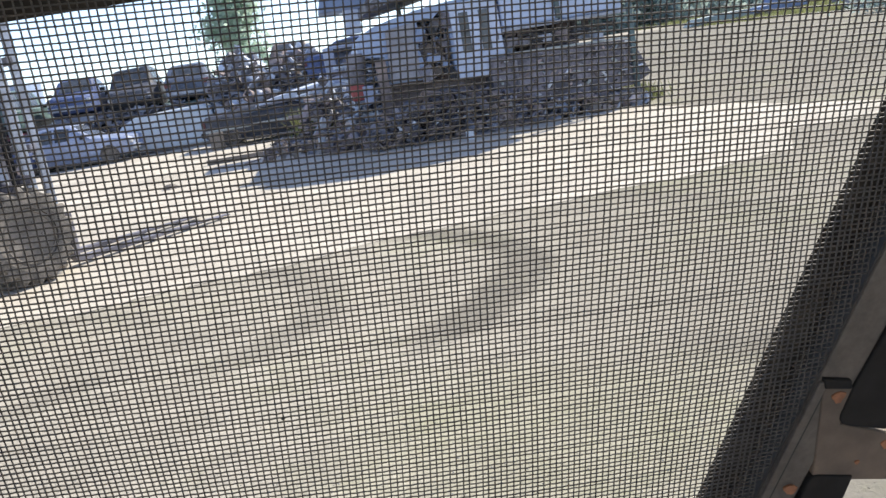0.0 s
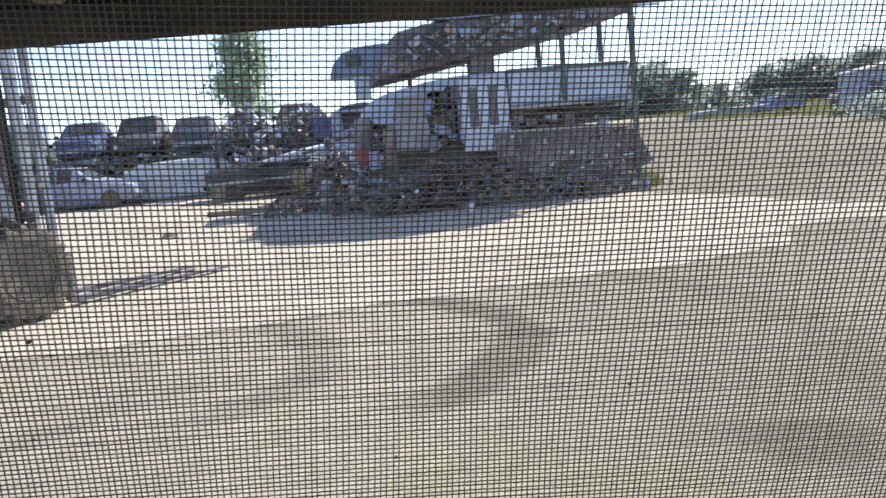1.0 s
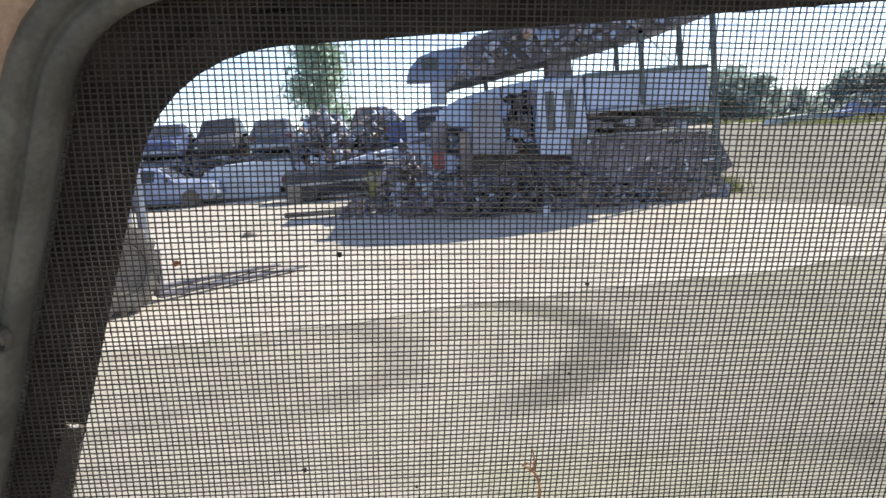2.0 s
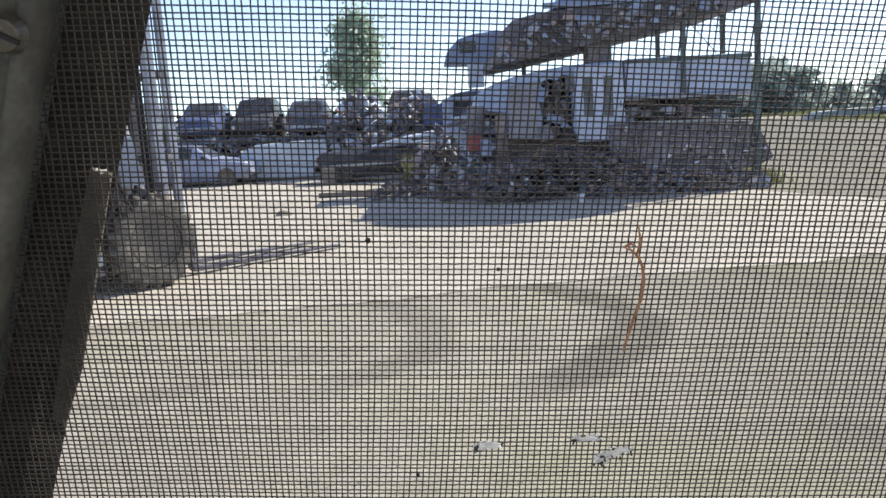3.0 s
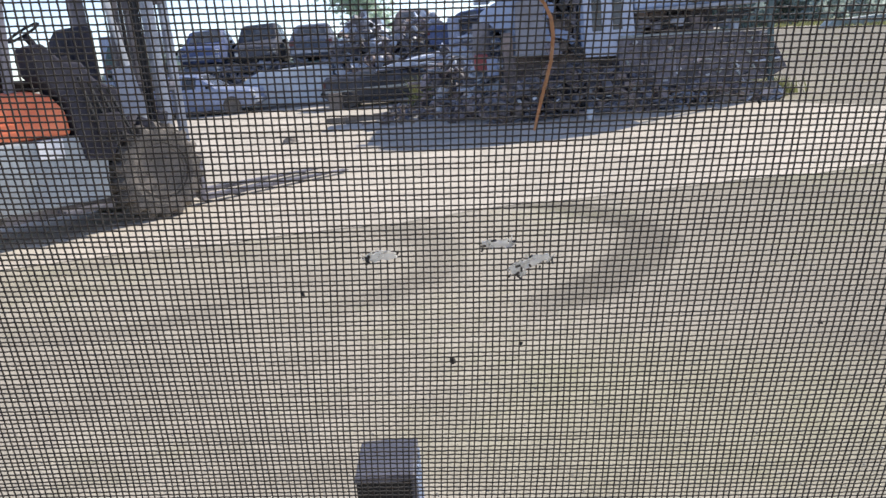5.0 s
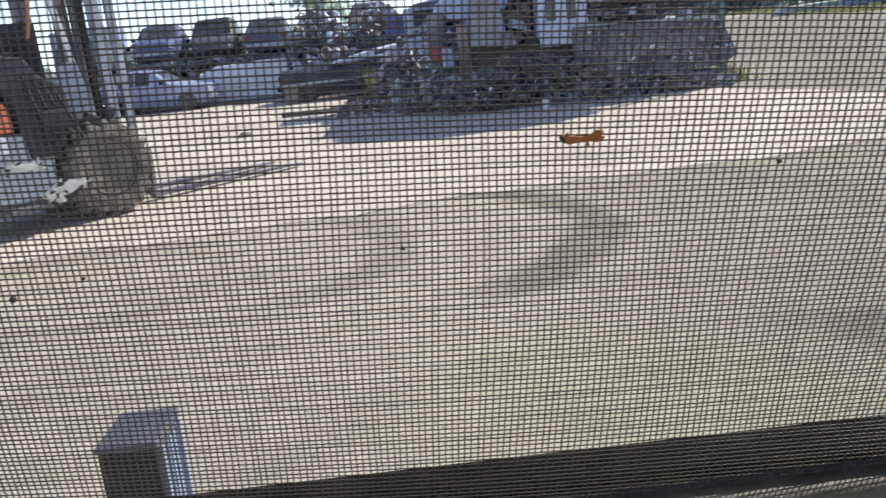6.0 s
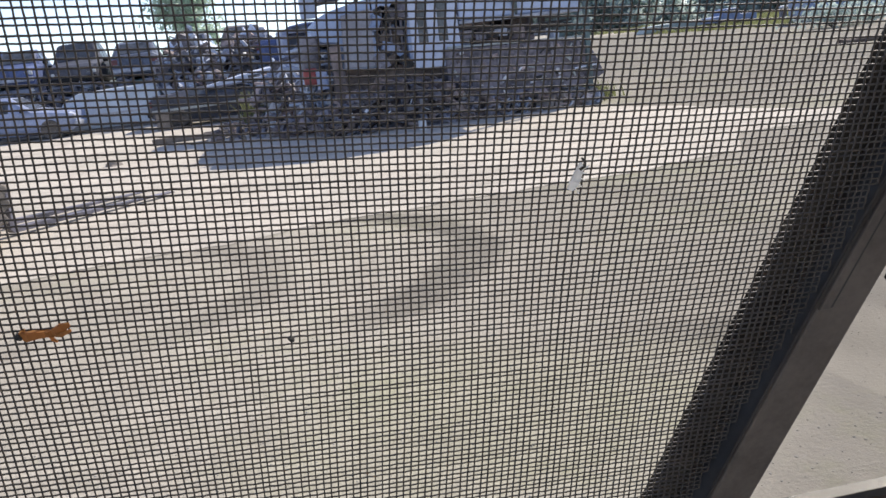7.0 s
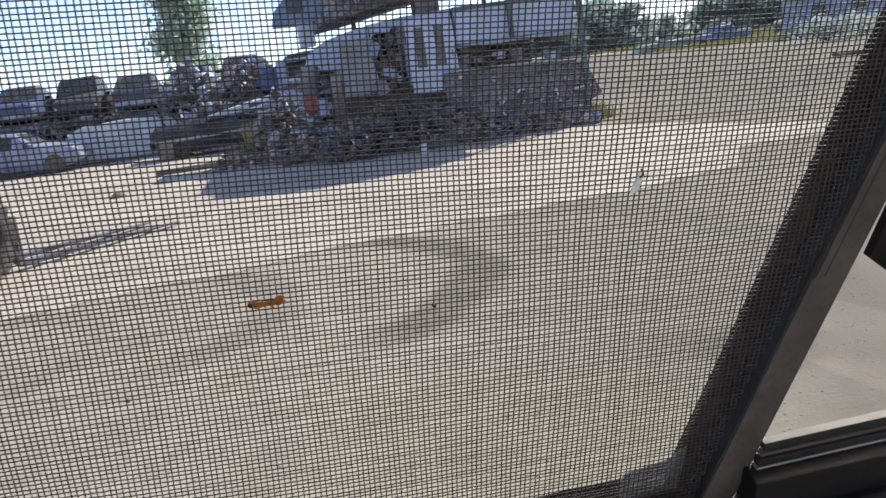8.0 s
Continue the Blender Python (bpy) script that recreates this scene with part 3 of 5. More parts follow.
for k in range(5):
    join(bm, strip([(0.2690 + 0.0004 * k, -0.0915 + 0.0008 * k), (0.2700 + 0.0006 * k, -0.0935 + 0.0016 * k)], 0.00025, 0.0002, -0.0009))
ob = part("seed_husk", bm, M_FLAKE)
ob.matrix_world = WM
part("dark_hook", strip([(0.2702, -0.0880), (0.2712, -0.0872), (0.2714, -0.0862), (0.2708, -0.0856)], 0.0005, 0.0004, -0.0010), M_SPECK, ob)
tagged(ob, "whitish split seed husk stuck to the insect screen", "debris")
bm = strip([(0.1520, -0.1071), (0.1536, -0.1076), (0.1552, -0.1078), (0.1568, -0.1080), (0.1580, -0.1078)], [0.0012, 0.0019, 0.0016, 0.0014, 0.0012], 0.0012, -0.0003)
join(bm, strip([(0.1576, -0.1078), (0.1588, -0.1075), (0.1602, -0.1070), (0.1618, -0.1066)], [0.0011, 0.0018, 0.0020, 0.0008], 0.0006, -0.0009))
join(bm, strip([(0.1584, -0.1079), (0.1600, -0.1080), (0.1620, -0.1077)], [0.0008, 0.0011, 0.0005], 0.0004, -0.0013))
join(bm, strip([(0.1576, -0.1080), (0.1581, -0.1092), (0.1586, -0.1103)], [0.0009, 0.0007, 0.0003], 0.0004, -0.0006))
join(bm, strip([(0.1528, -0.1068), (0.1534, -0.1058)], 0.0004, 0.0003, -0.0006))
ob = part("leaf_scrap", bm, M_LEAFSCRAP)
ob.matrix_world = WM
part("dark_end", strip([(0.1515, -0.1068), (0.1520, -0.1072), (0.1525, -0.1080)], [0.0006, 0.0010, 0.0006], 0.0013, -0.0006), M_SPECK, ob)
tagged(ob, "small curled orange-brown dry leaf scrap on the insect screen", "debris")
rng = random.Random(11)
for u, v, s, mt in ((0.0157, -0.1345, 0.0011, M_SPECK), (0.0589, 0.0205, 0.0009, M_SPECK), (0.0536, -0.009, 0.0006, M_SPECK), (-0.0105, 0.0361, 0.0009, M_SPECK), (-0.0289, -0.0345, 0.0009, M_SPECK),
                    (0.0339, -0.1309, 0.0006, M_SPECK), (-0.0203, -0.1106, 0.0007, M_SPECK), (-0.0548, 0.0376, 0.0012, M_ORANGE_RUST), (0.0434, 0.0918, 0.0014, M_CHIP), (0.2050, -0.1190, 0.0009, M_SPECK),
                    (0.1120, -0.1320, 0.0008, M_SPECK), (0.0905, -0.0700, 0.0006, M_SPECK), (0.1500, -0.0300, 0.0007, M_SPECK), (0.0050, -0.0450, 0.0006, M_SPECK), (0.2200, -0.0150, 0.0006, M_SPECK)):
    bm = bmesh.new()
    bmesh.ops.create_icosphere(bm, subdivisions=1, radius=s)
    for p in bm.verts:
        p.co *= 0.6 + 0.6 * rng.random()
    bmesh.ops.translate(bm, vec=(u, -s * 0.4, v), verts=bm.verts)
    ob = part("dirt_speck", bm, mt)
    ob.matrix_world = WM
    tagged(ob, "orange speck on the insect screen" if mt is M_ORANGE_RUST else "tan speck on the insect screen" if mt is M_CHIP else "dark dirt speck on the insect screen", "debris", "specks on the screen")
# grey spline strip that has come loose along the slanted side
M_SPLINE = mat("brown_vinyl_spline", (0.125, 0.104, 0.082), (0.075, 0.063, 0.050), 0.7, 0, 500, 60, 0.4, depth=0.0004)
bm = strip([(-0.0945, -0.0125), (-0.1010, -0.0300), (-0.1078, -0.0490), (-0.1145, -0.0680), (-0.1215, -0.0860)], [0.0052, 0.0062, 0.0064, 0.0060, 0.0040], 0.0016, 0.0030)
ob = thing("loose_spline", "loose grey-brown screen spline hanging along the frame", "strip", WM)
part("strip", bm, M_SPLINE, ob)
# white highlight on the spline's top end, put in as a pale strip
part("torn_end", strip([(-0.0952, -0.0116), (-0.0938, -0.0122), (-0.0926, -0.0120)], [0.0006, 0.0009, 0.0005], 0.0008, 0.0012), M_FLAKE, ob, "pale bit for the highlight on the top end")
part("bead", strip([(-0.0930, -0.0150), (-0.0990, -0.0320), (-0.1056, -0.0510), (-0.1124, -0.0700), (-0.1200, -0.0860)], 0.0011, 0.0009, 0.0022), M_SPLINE, ob, "thin raised bead")

# ---- the cabin round the camera ----
def wall_with_hole(name, hole, d0, d1, u0, u1, v0, v1, material, label):
    bm = bmesh.new()
    c = sum(hole, Vector((0, 0))) / len(hole)
    far = []
    for p in hole:
        w = p - c
        t = min((u1 - c.x) / w.x if w.x > 1e-6 else 1e9, (u0 - c.x) / w.x if w.x < -1e-6 else 1e9, (v1 - c.y) / w.y if w.y > 1e-6 else 1e9, (v0 - c.y) / w.y if w.y < -1e-6 else 1e9)
        far.append(c + w * t)
    ring(bm, [(hole, d0), (far, d0), (far, d1), (hole, d1)])
    ob = part(name, bm, material)
    ob.matrix_world = WM
    return tagged(ob, label, "wall", kind="structure")


wall_with_hole("wall_window", grown(WHOLE, 0.0115), -0.004, 0.0075, -1.4, 1.7, -1.05, 0.62, M_WALL, "peach textured wall panel round the window")
wall_with_hole("wall_outside", grown(WHOLE, 0.028), 0.0165, 0.034, -1.4, 1.7, -1.05, 0.62, M_GREYMACH, "grey outer body skin")


def slab(name, c, s, material, label, cat):
    return tagged(part(name, box(c, s, 0.004), material), label, cat, kind="structure")


# unseen floor and ceiling, near white to bounce light onto the window frame
slab("floor", (0.15, -1.75, 0.70), (3.2, 4.2, 0.06), M_CEIL, "unseen cabin floor, pale to bounce light inside", "floor")
slab("ceiling", (0.15, -2.03, 2.40), (3.2, 3.62, 0.05), M_CEIL, "unseen cabin ceiling, pale to bounce light inside", "ceiling")
for nm, x in (("wall_west", -1.43), ("wall_east", 1.73)):
    slab(nm, (x, -1.75, 0.95), (0.04, 4.1, 0.5), M_WALL, "peach lower cabin wall", "wall")
    slab(nm, (x, -0.40, 1.80), (0.04, 0.5, 1.2), M_WALL, "peach cabin wall", "wall")
slab("wall_back", (0.15, -3.82, 0.95), (3.2, 0.04, 0.5), M_WALL, "peach lower back wall", "wall")
for x in (-1.43, 1.73):
    slab("pillar", (x, -3.80, 1.785), (0.08, 0.08, 1.17), M_WALL, "peach corner pillar", "pillar")

# ---- fittings outside, close to the window ----
post_cap = thing("marker_box", "small black box outside below the window, lid paled for its lit top", "box", pose(-0.0225, 0.2030, 1.5095))
# lid toned lighter and bluer than the housing, its lit top put into colour
part("lid", box((0, 0, 0), (0.0285, 0.040, 0.0035), 0.0014), M_LID, post_cap, "blue-black lid, paled for its lit top")
part("housing", box((-0.0014, 0.0005, -0.0268), (0.0252, 0.036, 0.0500), 0.0015), M_BLACKPLAS, post_cap)
side = part("side_plate", box((0.0127, 0.0010, -0.0268), (0.0026, 0.034, 0.0498), 0.0008), M_LID, post_cap, "dull blue-grey ribbed side")
for k in range(6):
    part("rib", box((0.0143, -0.0135 + 0.0058 * k, -0.0268), (0.0010, 0.0024, 0.0480), 0.0003), M_GREYBLUE, side)
part("stem_arm", beam((0.0, -0.010, -0.048), (0.0, -0.105, -0.046), 0.012, 0.008, None, 0.001), M_BLACKPLAS, post_cap)

# catch of the sliding pane, beside the middle bar
catch = thing("window_catch", "black window catch on a brown rusty steel plate", "window catch", WM)


SHAPES = (("plate", ((0.3722, -0.0425), (0.3830, -0.0450), (0.3790, -0.0577), (0.3958, -0.0658), (0.4600, -0.0850), (0.4600, -0.1020), (0.3983, -0.0853), (0.3717, -0.0780)), -0.0017, M_RUST, ""),
          ("handle", ((0.4273, 0.0570), (0.5000, 0.0570), (0.4600, -0.0800), (0.3958, -0.0640), (0.3818, -0.0590), (0.3794, -0.0576), (0.3784, -0.0560), (0.3784, -0.0540), (0.3813, -0.0448)), -0.0022, M_BLACKPLAS, "black plastic handle"),
          ("slot", ((0.3716, -0.0385), (0.3806, -0.0412), (0.3812, -0.0446), (0.3722, -0.0424)), -0.0026, M_BLACKPLAS, "dark slot above the plate"),
          ("tongue", ((0.3700, -0.0772), (0.3712, -0.0762), (0.3730, -0.0760), (0.3850, -0.0795), (0.3690, -0.1395), (0.3610, -0.1378), (0.3560, -0.1335), (0.3524, -0.1305)), -0.0024, M_BLACKPLAS, "black plastic tongue"))
for nm, shape, face, mt, lb in SHAPES:
    part(nm, prism(shape, face, 0.0014, None, 0.0005), mt, catch, lb)
for u, v, s, d in ((0.3784, -0.0505, 0.0024, -0.0013), (0.3653, -0.0807, 0.0020, -0.0013), (0.3952, -0.0697, 0.0022, -0.0018), (0.3860, -0.0745, 0.0010, -0.0018), (0.3772, -0.0470, 0.0026, -0.0018), (0.3640, -0.0795, 0.0022, -0.0018)):
    bm = bmesh.new()
    prism([(u + s * math.cos(k) * (0.8 + 0.3 * math.sin(3 * k)), v + s * 0.8 * math.sin(k)) for k in [i * math.pi / 5 for i in range(10)]], d - 0.0003, d + 0.0003, bm)
    part("rust_patch", bm, M_ORANGE_RUST, catch, "flaking orange rust")
part("rib", slant_bar(0.3865, 0.3895, -0.0022, -0.0010, -0.1350, -0.0400, 0.0004), M_MULLION, catch, "raised rib on the bar")
part("groove", slant_bar(0.3897, 0.3907, -0.0015, -0.0010, -0.1350, -0.0400, 0.0001), M_RUBBER, catch, "dark groove beside the rib")


# ---- forklift ----
def wheel(parent, x, y, z, r, w, spokes=5, treads=26):
    """A wheel with its axle along the local y axis."""
    hub = part("wheel", rod((x, y - w * 0.32, z), (x, y + w * 0.32, z), r * 0.16, None, 14), M_RIM, parent)
    b = bmesh.new()
    prof = [(0.56, -0.47), (0.66, -0.5), (0.88, -0.47), (0.97, -0.36), (0.975, -0.04), (0.975, 0.04), (0.97, 0.36), (0.88, 0.47), (0.66, 0.5), (0.56, 0.47)]
    rings, n = [], treads * 4
    for q, (pr, pa) in enumerate(prof):
        row = []
        for k in range(n):
            skew = 2 if q >= 5 else 0
            lug = ((k + skew) // 2) % 2 if 2 <= q <= 7 else 1
            a = 2 * math.pi * (k + (0.6 if q in (4, 5) else 0)) / n
            rr = r * pr * (1.035 if lug else (0.915 if q not in (2, 7) else 0.955))
            row.append(b.verts.new((pa * w, rr * math.cos(a), rr * math.sin(a))))
        rings.append(row)
    for p_, q_ in zip(rings, rings[1:] + rings[:1]):
        for k in range(n):
            b.faces.new((p_[k], p_[(k + 1) % n], q_[(k + 1) % n], q_[k]))
    bmesh.ops.recalc_face_normals(b, faces=b.faces)
    bmesh.ops.rotate(b, matrix=Matrix.Rotation(radians(90), 3, "Z"), verts=b.verts)
    bmesh.ops.translate(b, vec=(x, y, z), verts=b.verts)
    part("tyre", b, M_TYRE, hub, smooth=False)
    b = lathe([(r * 0.57, -w * 0.42), (r * 0.52, -w * 0.44), (r * 0.50, -w * 0.40), (r * 0.2, -w * 0.36), (0.001, -w * 0.38)], 28)
    join(b, lathe([(r * 0.57, w * 0.42), (r * 0.52, w * 0.44), (r * 0.50, w * 0.30), (r * 0.2, w * 0.22), (0.001, w * 0.22)], 28))
    for k in range(spokes):
        a = 2 * math.pi * k / spokes
        rod((-w * 0.42, r * 0.3 * math.cos(a), r * 0.3 * math.sin(a)), (-w * 0.20, r * 0.3 * math.cos(a), r * 0.3 * math.sin(a)), r * 0.04, b, 8)
    bmesh.ops.rotate(b, matrix=Matrix.Rotation(radians(90), 3, "Z"), verts=b.verts)
    bmesh.ops.translate(b, vec=(x, y, z), verts=b.verts)
    part("rim", b, M_RIM, hub)
    return hub


lift = thing("forklift", "old orange and grey forklift with dusty tyres and a raised mast", "forklift", pose(-3.42, 9.95, 0, 0, 0, 47))
for x, y, r, w in ((0, 0, 0.56, 0.42), (0, 1.25, 0.56, 0.42), (-2.15, 0.08, 0.40, 0.32), (-2.15, 1.17, 0.40, 0.32)):
    wheel(lift, x, y, r, r, w, 6, 18)
bm = prism([(-0.62, 0.36), (-0.55, 1.08), (-2.75, 1.10), (-2.95, 0.75), (-2.85, 0.36)], -0.12, 1.35, None, 0.03)
part("body", bm, mat("grey_green_panel_paint", (0.42, 0.455, 0.46), (0.29, 0.315, 0.32), 0.5, 0, 25, 2.2, 0.15), lift, "grey steel side panels")
bm = prism([(-0.92, 1.10), (-0.95, 1.36), (-1.08, 1.53), (-1.30, 1.60), (-2.55, 1.56), (-2.90, 1.42), (-2.95, 1.10)], -0.10, 1.33, None, 0.05)
part("hood", bm, M_ORANGE, lift, "orange engine hood")
for z in (1.20, 1.28, 1.36):
    part("hood_louvre", box((-1.9, -0.105, z), (1.2, 0.012, 0.02), 0.003), M_ORANGE, lift)
part("plate", box((-1.20, -0.135, 0.98), (0.28, 0.012, 0.20), 0.003), mat("white_plate", g3(0.88), g3(0.80), 0.4, 0, 40, 6, 0.05), lift, "blank white plate")
part("step", box((-0.95, -0.16, 0.30), (0.55, 0.22, 0.05), 0.01), M_DARKSTEEL, lift)
part("chassis", box((-1.2, 0.62, 0.34), (2.9, 1.0, 0.22), 0.02), M_DARKSTEEL, lift)
bm = prism([(-0.70, 1.05), (-0.78, 1.90), (-0.66, 1.95), (-0.45, 1.45), (-0.30, 1.42), (-0.25, 0.95)], 0.25, 1.0, None, 0.03)
part("dash", bm, M_SOOT, lift, "dark dashboard and cowl")
bm = prism([(-0.84, 0.80), (-0.94, 1.45), (-1.22, 1.74), (-1.25, 2.03), (-1.10, 2.07), (-0.92, 1.88), (-0.72, 1.86), (-0.60, 1.66), (-0.36, 1.54), (-0.30, 1.12), (-0.46, 0.94), (-0.52, 0.80)], -0.16, 0.24, None, 0.03)
part("side_cowl", bm, M_SOOT, lift, "dark greasy side cowl")
bm = prism([(-1.38, 1.56), (-1.30, 1.72), (-0.95, 1.70), (-0.92, 1.58)], 0.35, 0.95, None, 0.03)
prism([(-1.42, 1.62), (-1.55, 2.15), (-1.45, 2.18), (-1.28, 1.68)], 0.38, 0.92, bm, 0.03)
part("seat", bm, M_BLACKPLAS, lift)
part("steering_wheel", lathe([(0.19, -0.015), (0.205, 0.0), (0.19, 0.015), (0.175, 0.0), (0.19, -0.015)], 24, None), M_BLACKPLAS, lift).matrix_local = pose(-0.95, 0.62, 2.22, 0, 60, 0)
for k, (x, z) in enumerate(((-0.60, 2.18), (-0.50, 2.10), (-0.42, 2.02))):
    part("lever", rod((x + 0.06, 0.30 + 0.08 * k, 1.6), (x, 0.28 + 0.08 * k, z), 0.012, None, 8), M_SOOT, lift)
part("console", prism([(-0.56, 1.45), (-0.52, 2.12), (-0.42, 2.26), (-0.28, 2.22), (-0.26, 1.45)], 0.36, 1.04, None, 0.03), M_SOOT, lift, "dark upright operator console")
part("steering_column", rod((-0.62, 0.62, 1.7), (-0.94, 0.62, 2.2), 0.04, None, 12), M_SOOT, lift)
part("hydraulic_block", box((-0.55, -0.20, 1.18), (0.26, 0.10, 0.22), 0.02), M_SOOT, lift)
for k in range(4):
    part("hose", rod((-0.80 + 0.1 * k, -0.19, 1.70 - 0.05 * k), (-0.62 + 0.12 * k, -0.20, 0.95), 0.018, None, 8), M_RUBBER, lift)
# this pillar's pale paint stands for a lit edge
part("guard_front_pillar", beam((-0.01, 0.02, 1.15), (-0.345, 0.02, 3.06), 0.05, 0.07, None, 0.01), M_GREYMACH, lift, "leaning overhead guard pillar, pale for its lit edge")
part("guard_front_pillar", beam((0.02, 1.20, 1.15), (-0.06, 1.20, 3.06), 0.10, 0.17, None, 0.01), M_DARKSTEEL, lift, "dark overhead guard pillar")
for y in (0.02, 1.20):
    part("guard_rear_pillar", beam((-1.45, y, 1.5), (-1.38, y, 3.06), 0.09, 0.09, None, 0.01), M_DARKSTEEL, lift)
part("pillar_plate", prism([(-0.27, 1.22), (-0.34, 1.74), (-0.10, 1.78), (0.02, 1.22)], -0.04, -0.01, None, 0.006), mat("dull_blue_plate", (0.215, 0.250, 0.325), (0.140, 0.165, 0.220), 0.55, 0, 20, 2, 0.2), lift, "dull blue plate at the foot of the pillar")
bm = bmesh.new()
for x in (-0.45, -0.68, -0.91, -1.14, -1.38):
    beam((x, 0.0, 3.09), (x, 1.22, 3.09), 0.05, 0.05, bm, 0.006)
for y in (0.0, 1.22):
    beam((-0.05, y, 3.09), (-1.45, y, 3.09), 0.06, 0.06, bm, 0.006)
part("guard_roof", bm, M_DARKSTEEL, lift)
for y, mt in ((0.18, M_MAST), (1.02, M_DARKSTEEL)):
    bm = beam((0.37, y, 0.15), (0.31, y, 3.6), 0.09, 0.12, None, 0.01)
    part("mast_rail", bm, mt, lift)
    bm = beam((0.60, y + 0.05, 0.25), (0.54, y + 0.05, 3.4), 0.07, 0.10, None, 0.01)
    part("inner_rail", bm, mt, lift)
    part("lift_cylinder", rod((0.40, y + 0.12, 0.3), (0.34, y + 0.12, 3.3), 0.045, None, 14), M_DARKSTEEL, lift)
    part("tilt_cylinder", rod((0.38, y, 1.05), (-0.45, y, 0.62), 0.04, None, 12), M_DARKSTEEL, lift)
for y in (0.42, 0.52, 0.80):
    part("lift_chain", beam((0.52, y, 0.6), (0.46, y, 3.3), 0.045, 0.05, None, 0.006), M_SOOT, lift, "greasy leaf chain")
    part("mast_hose", rod((0.38, y + 0.06, 0.9), (0.33, y + 0.05, 3.3), 0.022, None, 8), M_RUBBER, lift)
for z in (0.35, 0.85, 1.5, 2.5):
    part("mast_crossbar", box((0.50, 0.6, z), (0.08, 0.85, 0.10), 0.01), M_DARKSTEEL, lift)
for x, z, w in ((-0.32, 1.00, 0.15), (-0.04, 1.12, 0.18), (0.18, 1.18, 0.14)):
    part("mast_pin", box((x, -0.02, z), (w, 0.10, 0.11), 0.02, None, Matrix.Rotation(0.4 - x, 3, "Y")), M_SOOT, lift, "greasy mast pin block")
part("carriage", box((0.68, 0.6, 0.45), (0.06, 1.0, 0.45), 0.01), M_DARKSTEEL, lift)
for y in (0.30, 0.92):
    bm = prism([(0.70, 0.62), (0.76, 0.62), (0.77, 0.12), (3.15, 0.06), (3.15, 0.045), (0.74, 0.05), (0.70, 0.10)], y - 0.065, y + 0.065, None, 0.004)
    part("fork", bm, M_HOPPER, lift, "worn dark steel fork")


# ---- cars ----
CAR_STATIONS = {
    "saloon": [(-2.15, 0.62, 0.36, 0.70, 0.76), (-2.0, 0.78, 0.24, 0.76, 0.82), (-1.2, 0.85, 0.20, 0.86, 0.93), (-0.85, 0.86, 0.20, 0.89, 0.97), (-0.2, 0.86, 0.20, 0.90, 1.40), (0.35, 0.86, 0.20, 0.90, 1.44), (0.95, 0.86, 0.20, 0.92, 1.38), (1.5, 0.84, 0.20, 0.92, 1.02), (2.0, 0.80, 0.26, 0.90, 0.98), (2.15, 0.68, 0.38, 0.80, 0.88)],
    "wagon": [(-2.15, 0.64, 0.38, 0.78, 0.84), (-2.0, 0.80, 0.28, 0.86, 0.92), (-1.2, 0.88, 0.24, 0.96, 1.04), (-0.9, 0.88, 0.24, 0.99, 1.08), (-0.35, 0.88, 0.24, 1.0, 1.62), (0.4, 0.88, 0.24, 1.0, 1.66), (1.4, 0.88, 0.24, 1.0, 1.64), (2.0, 0.86, 0.28, 1.0, 1.50), (2.15, 0.80, 0.40, 0.98, 1.06)],
}


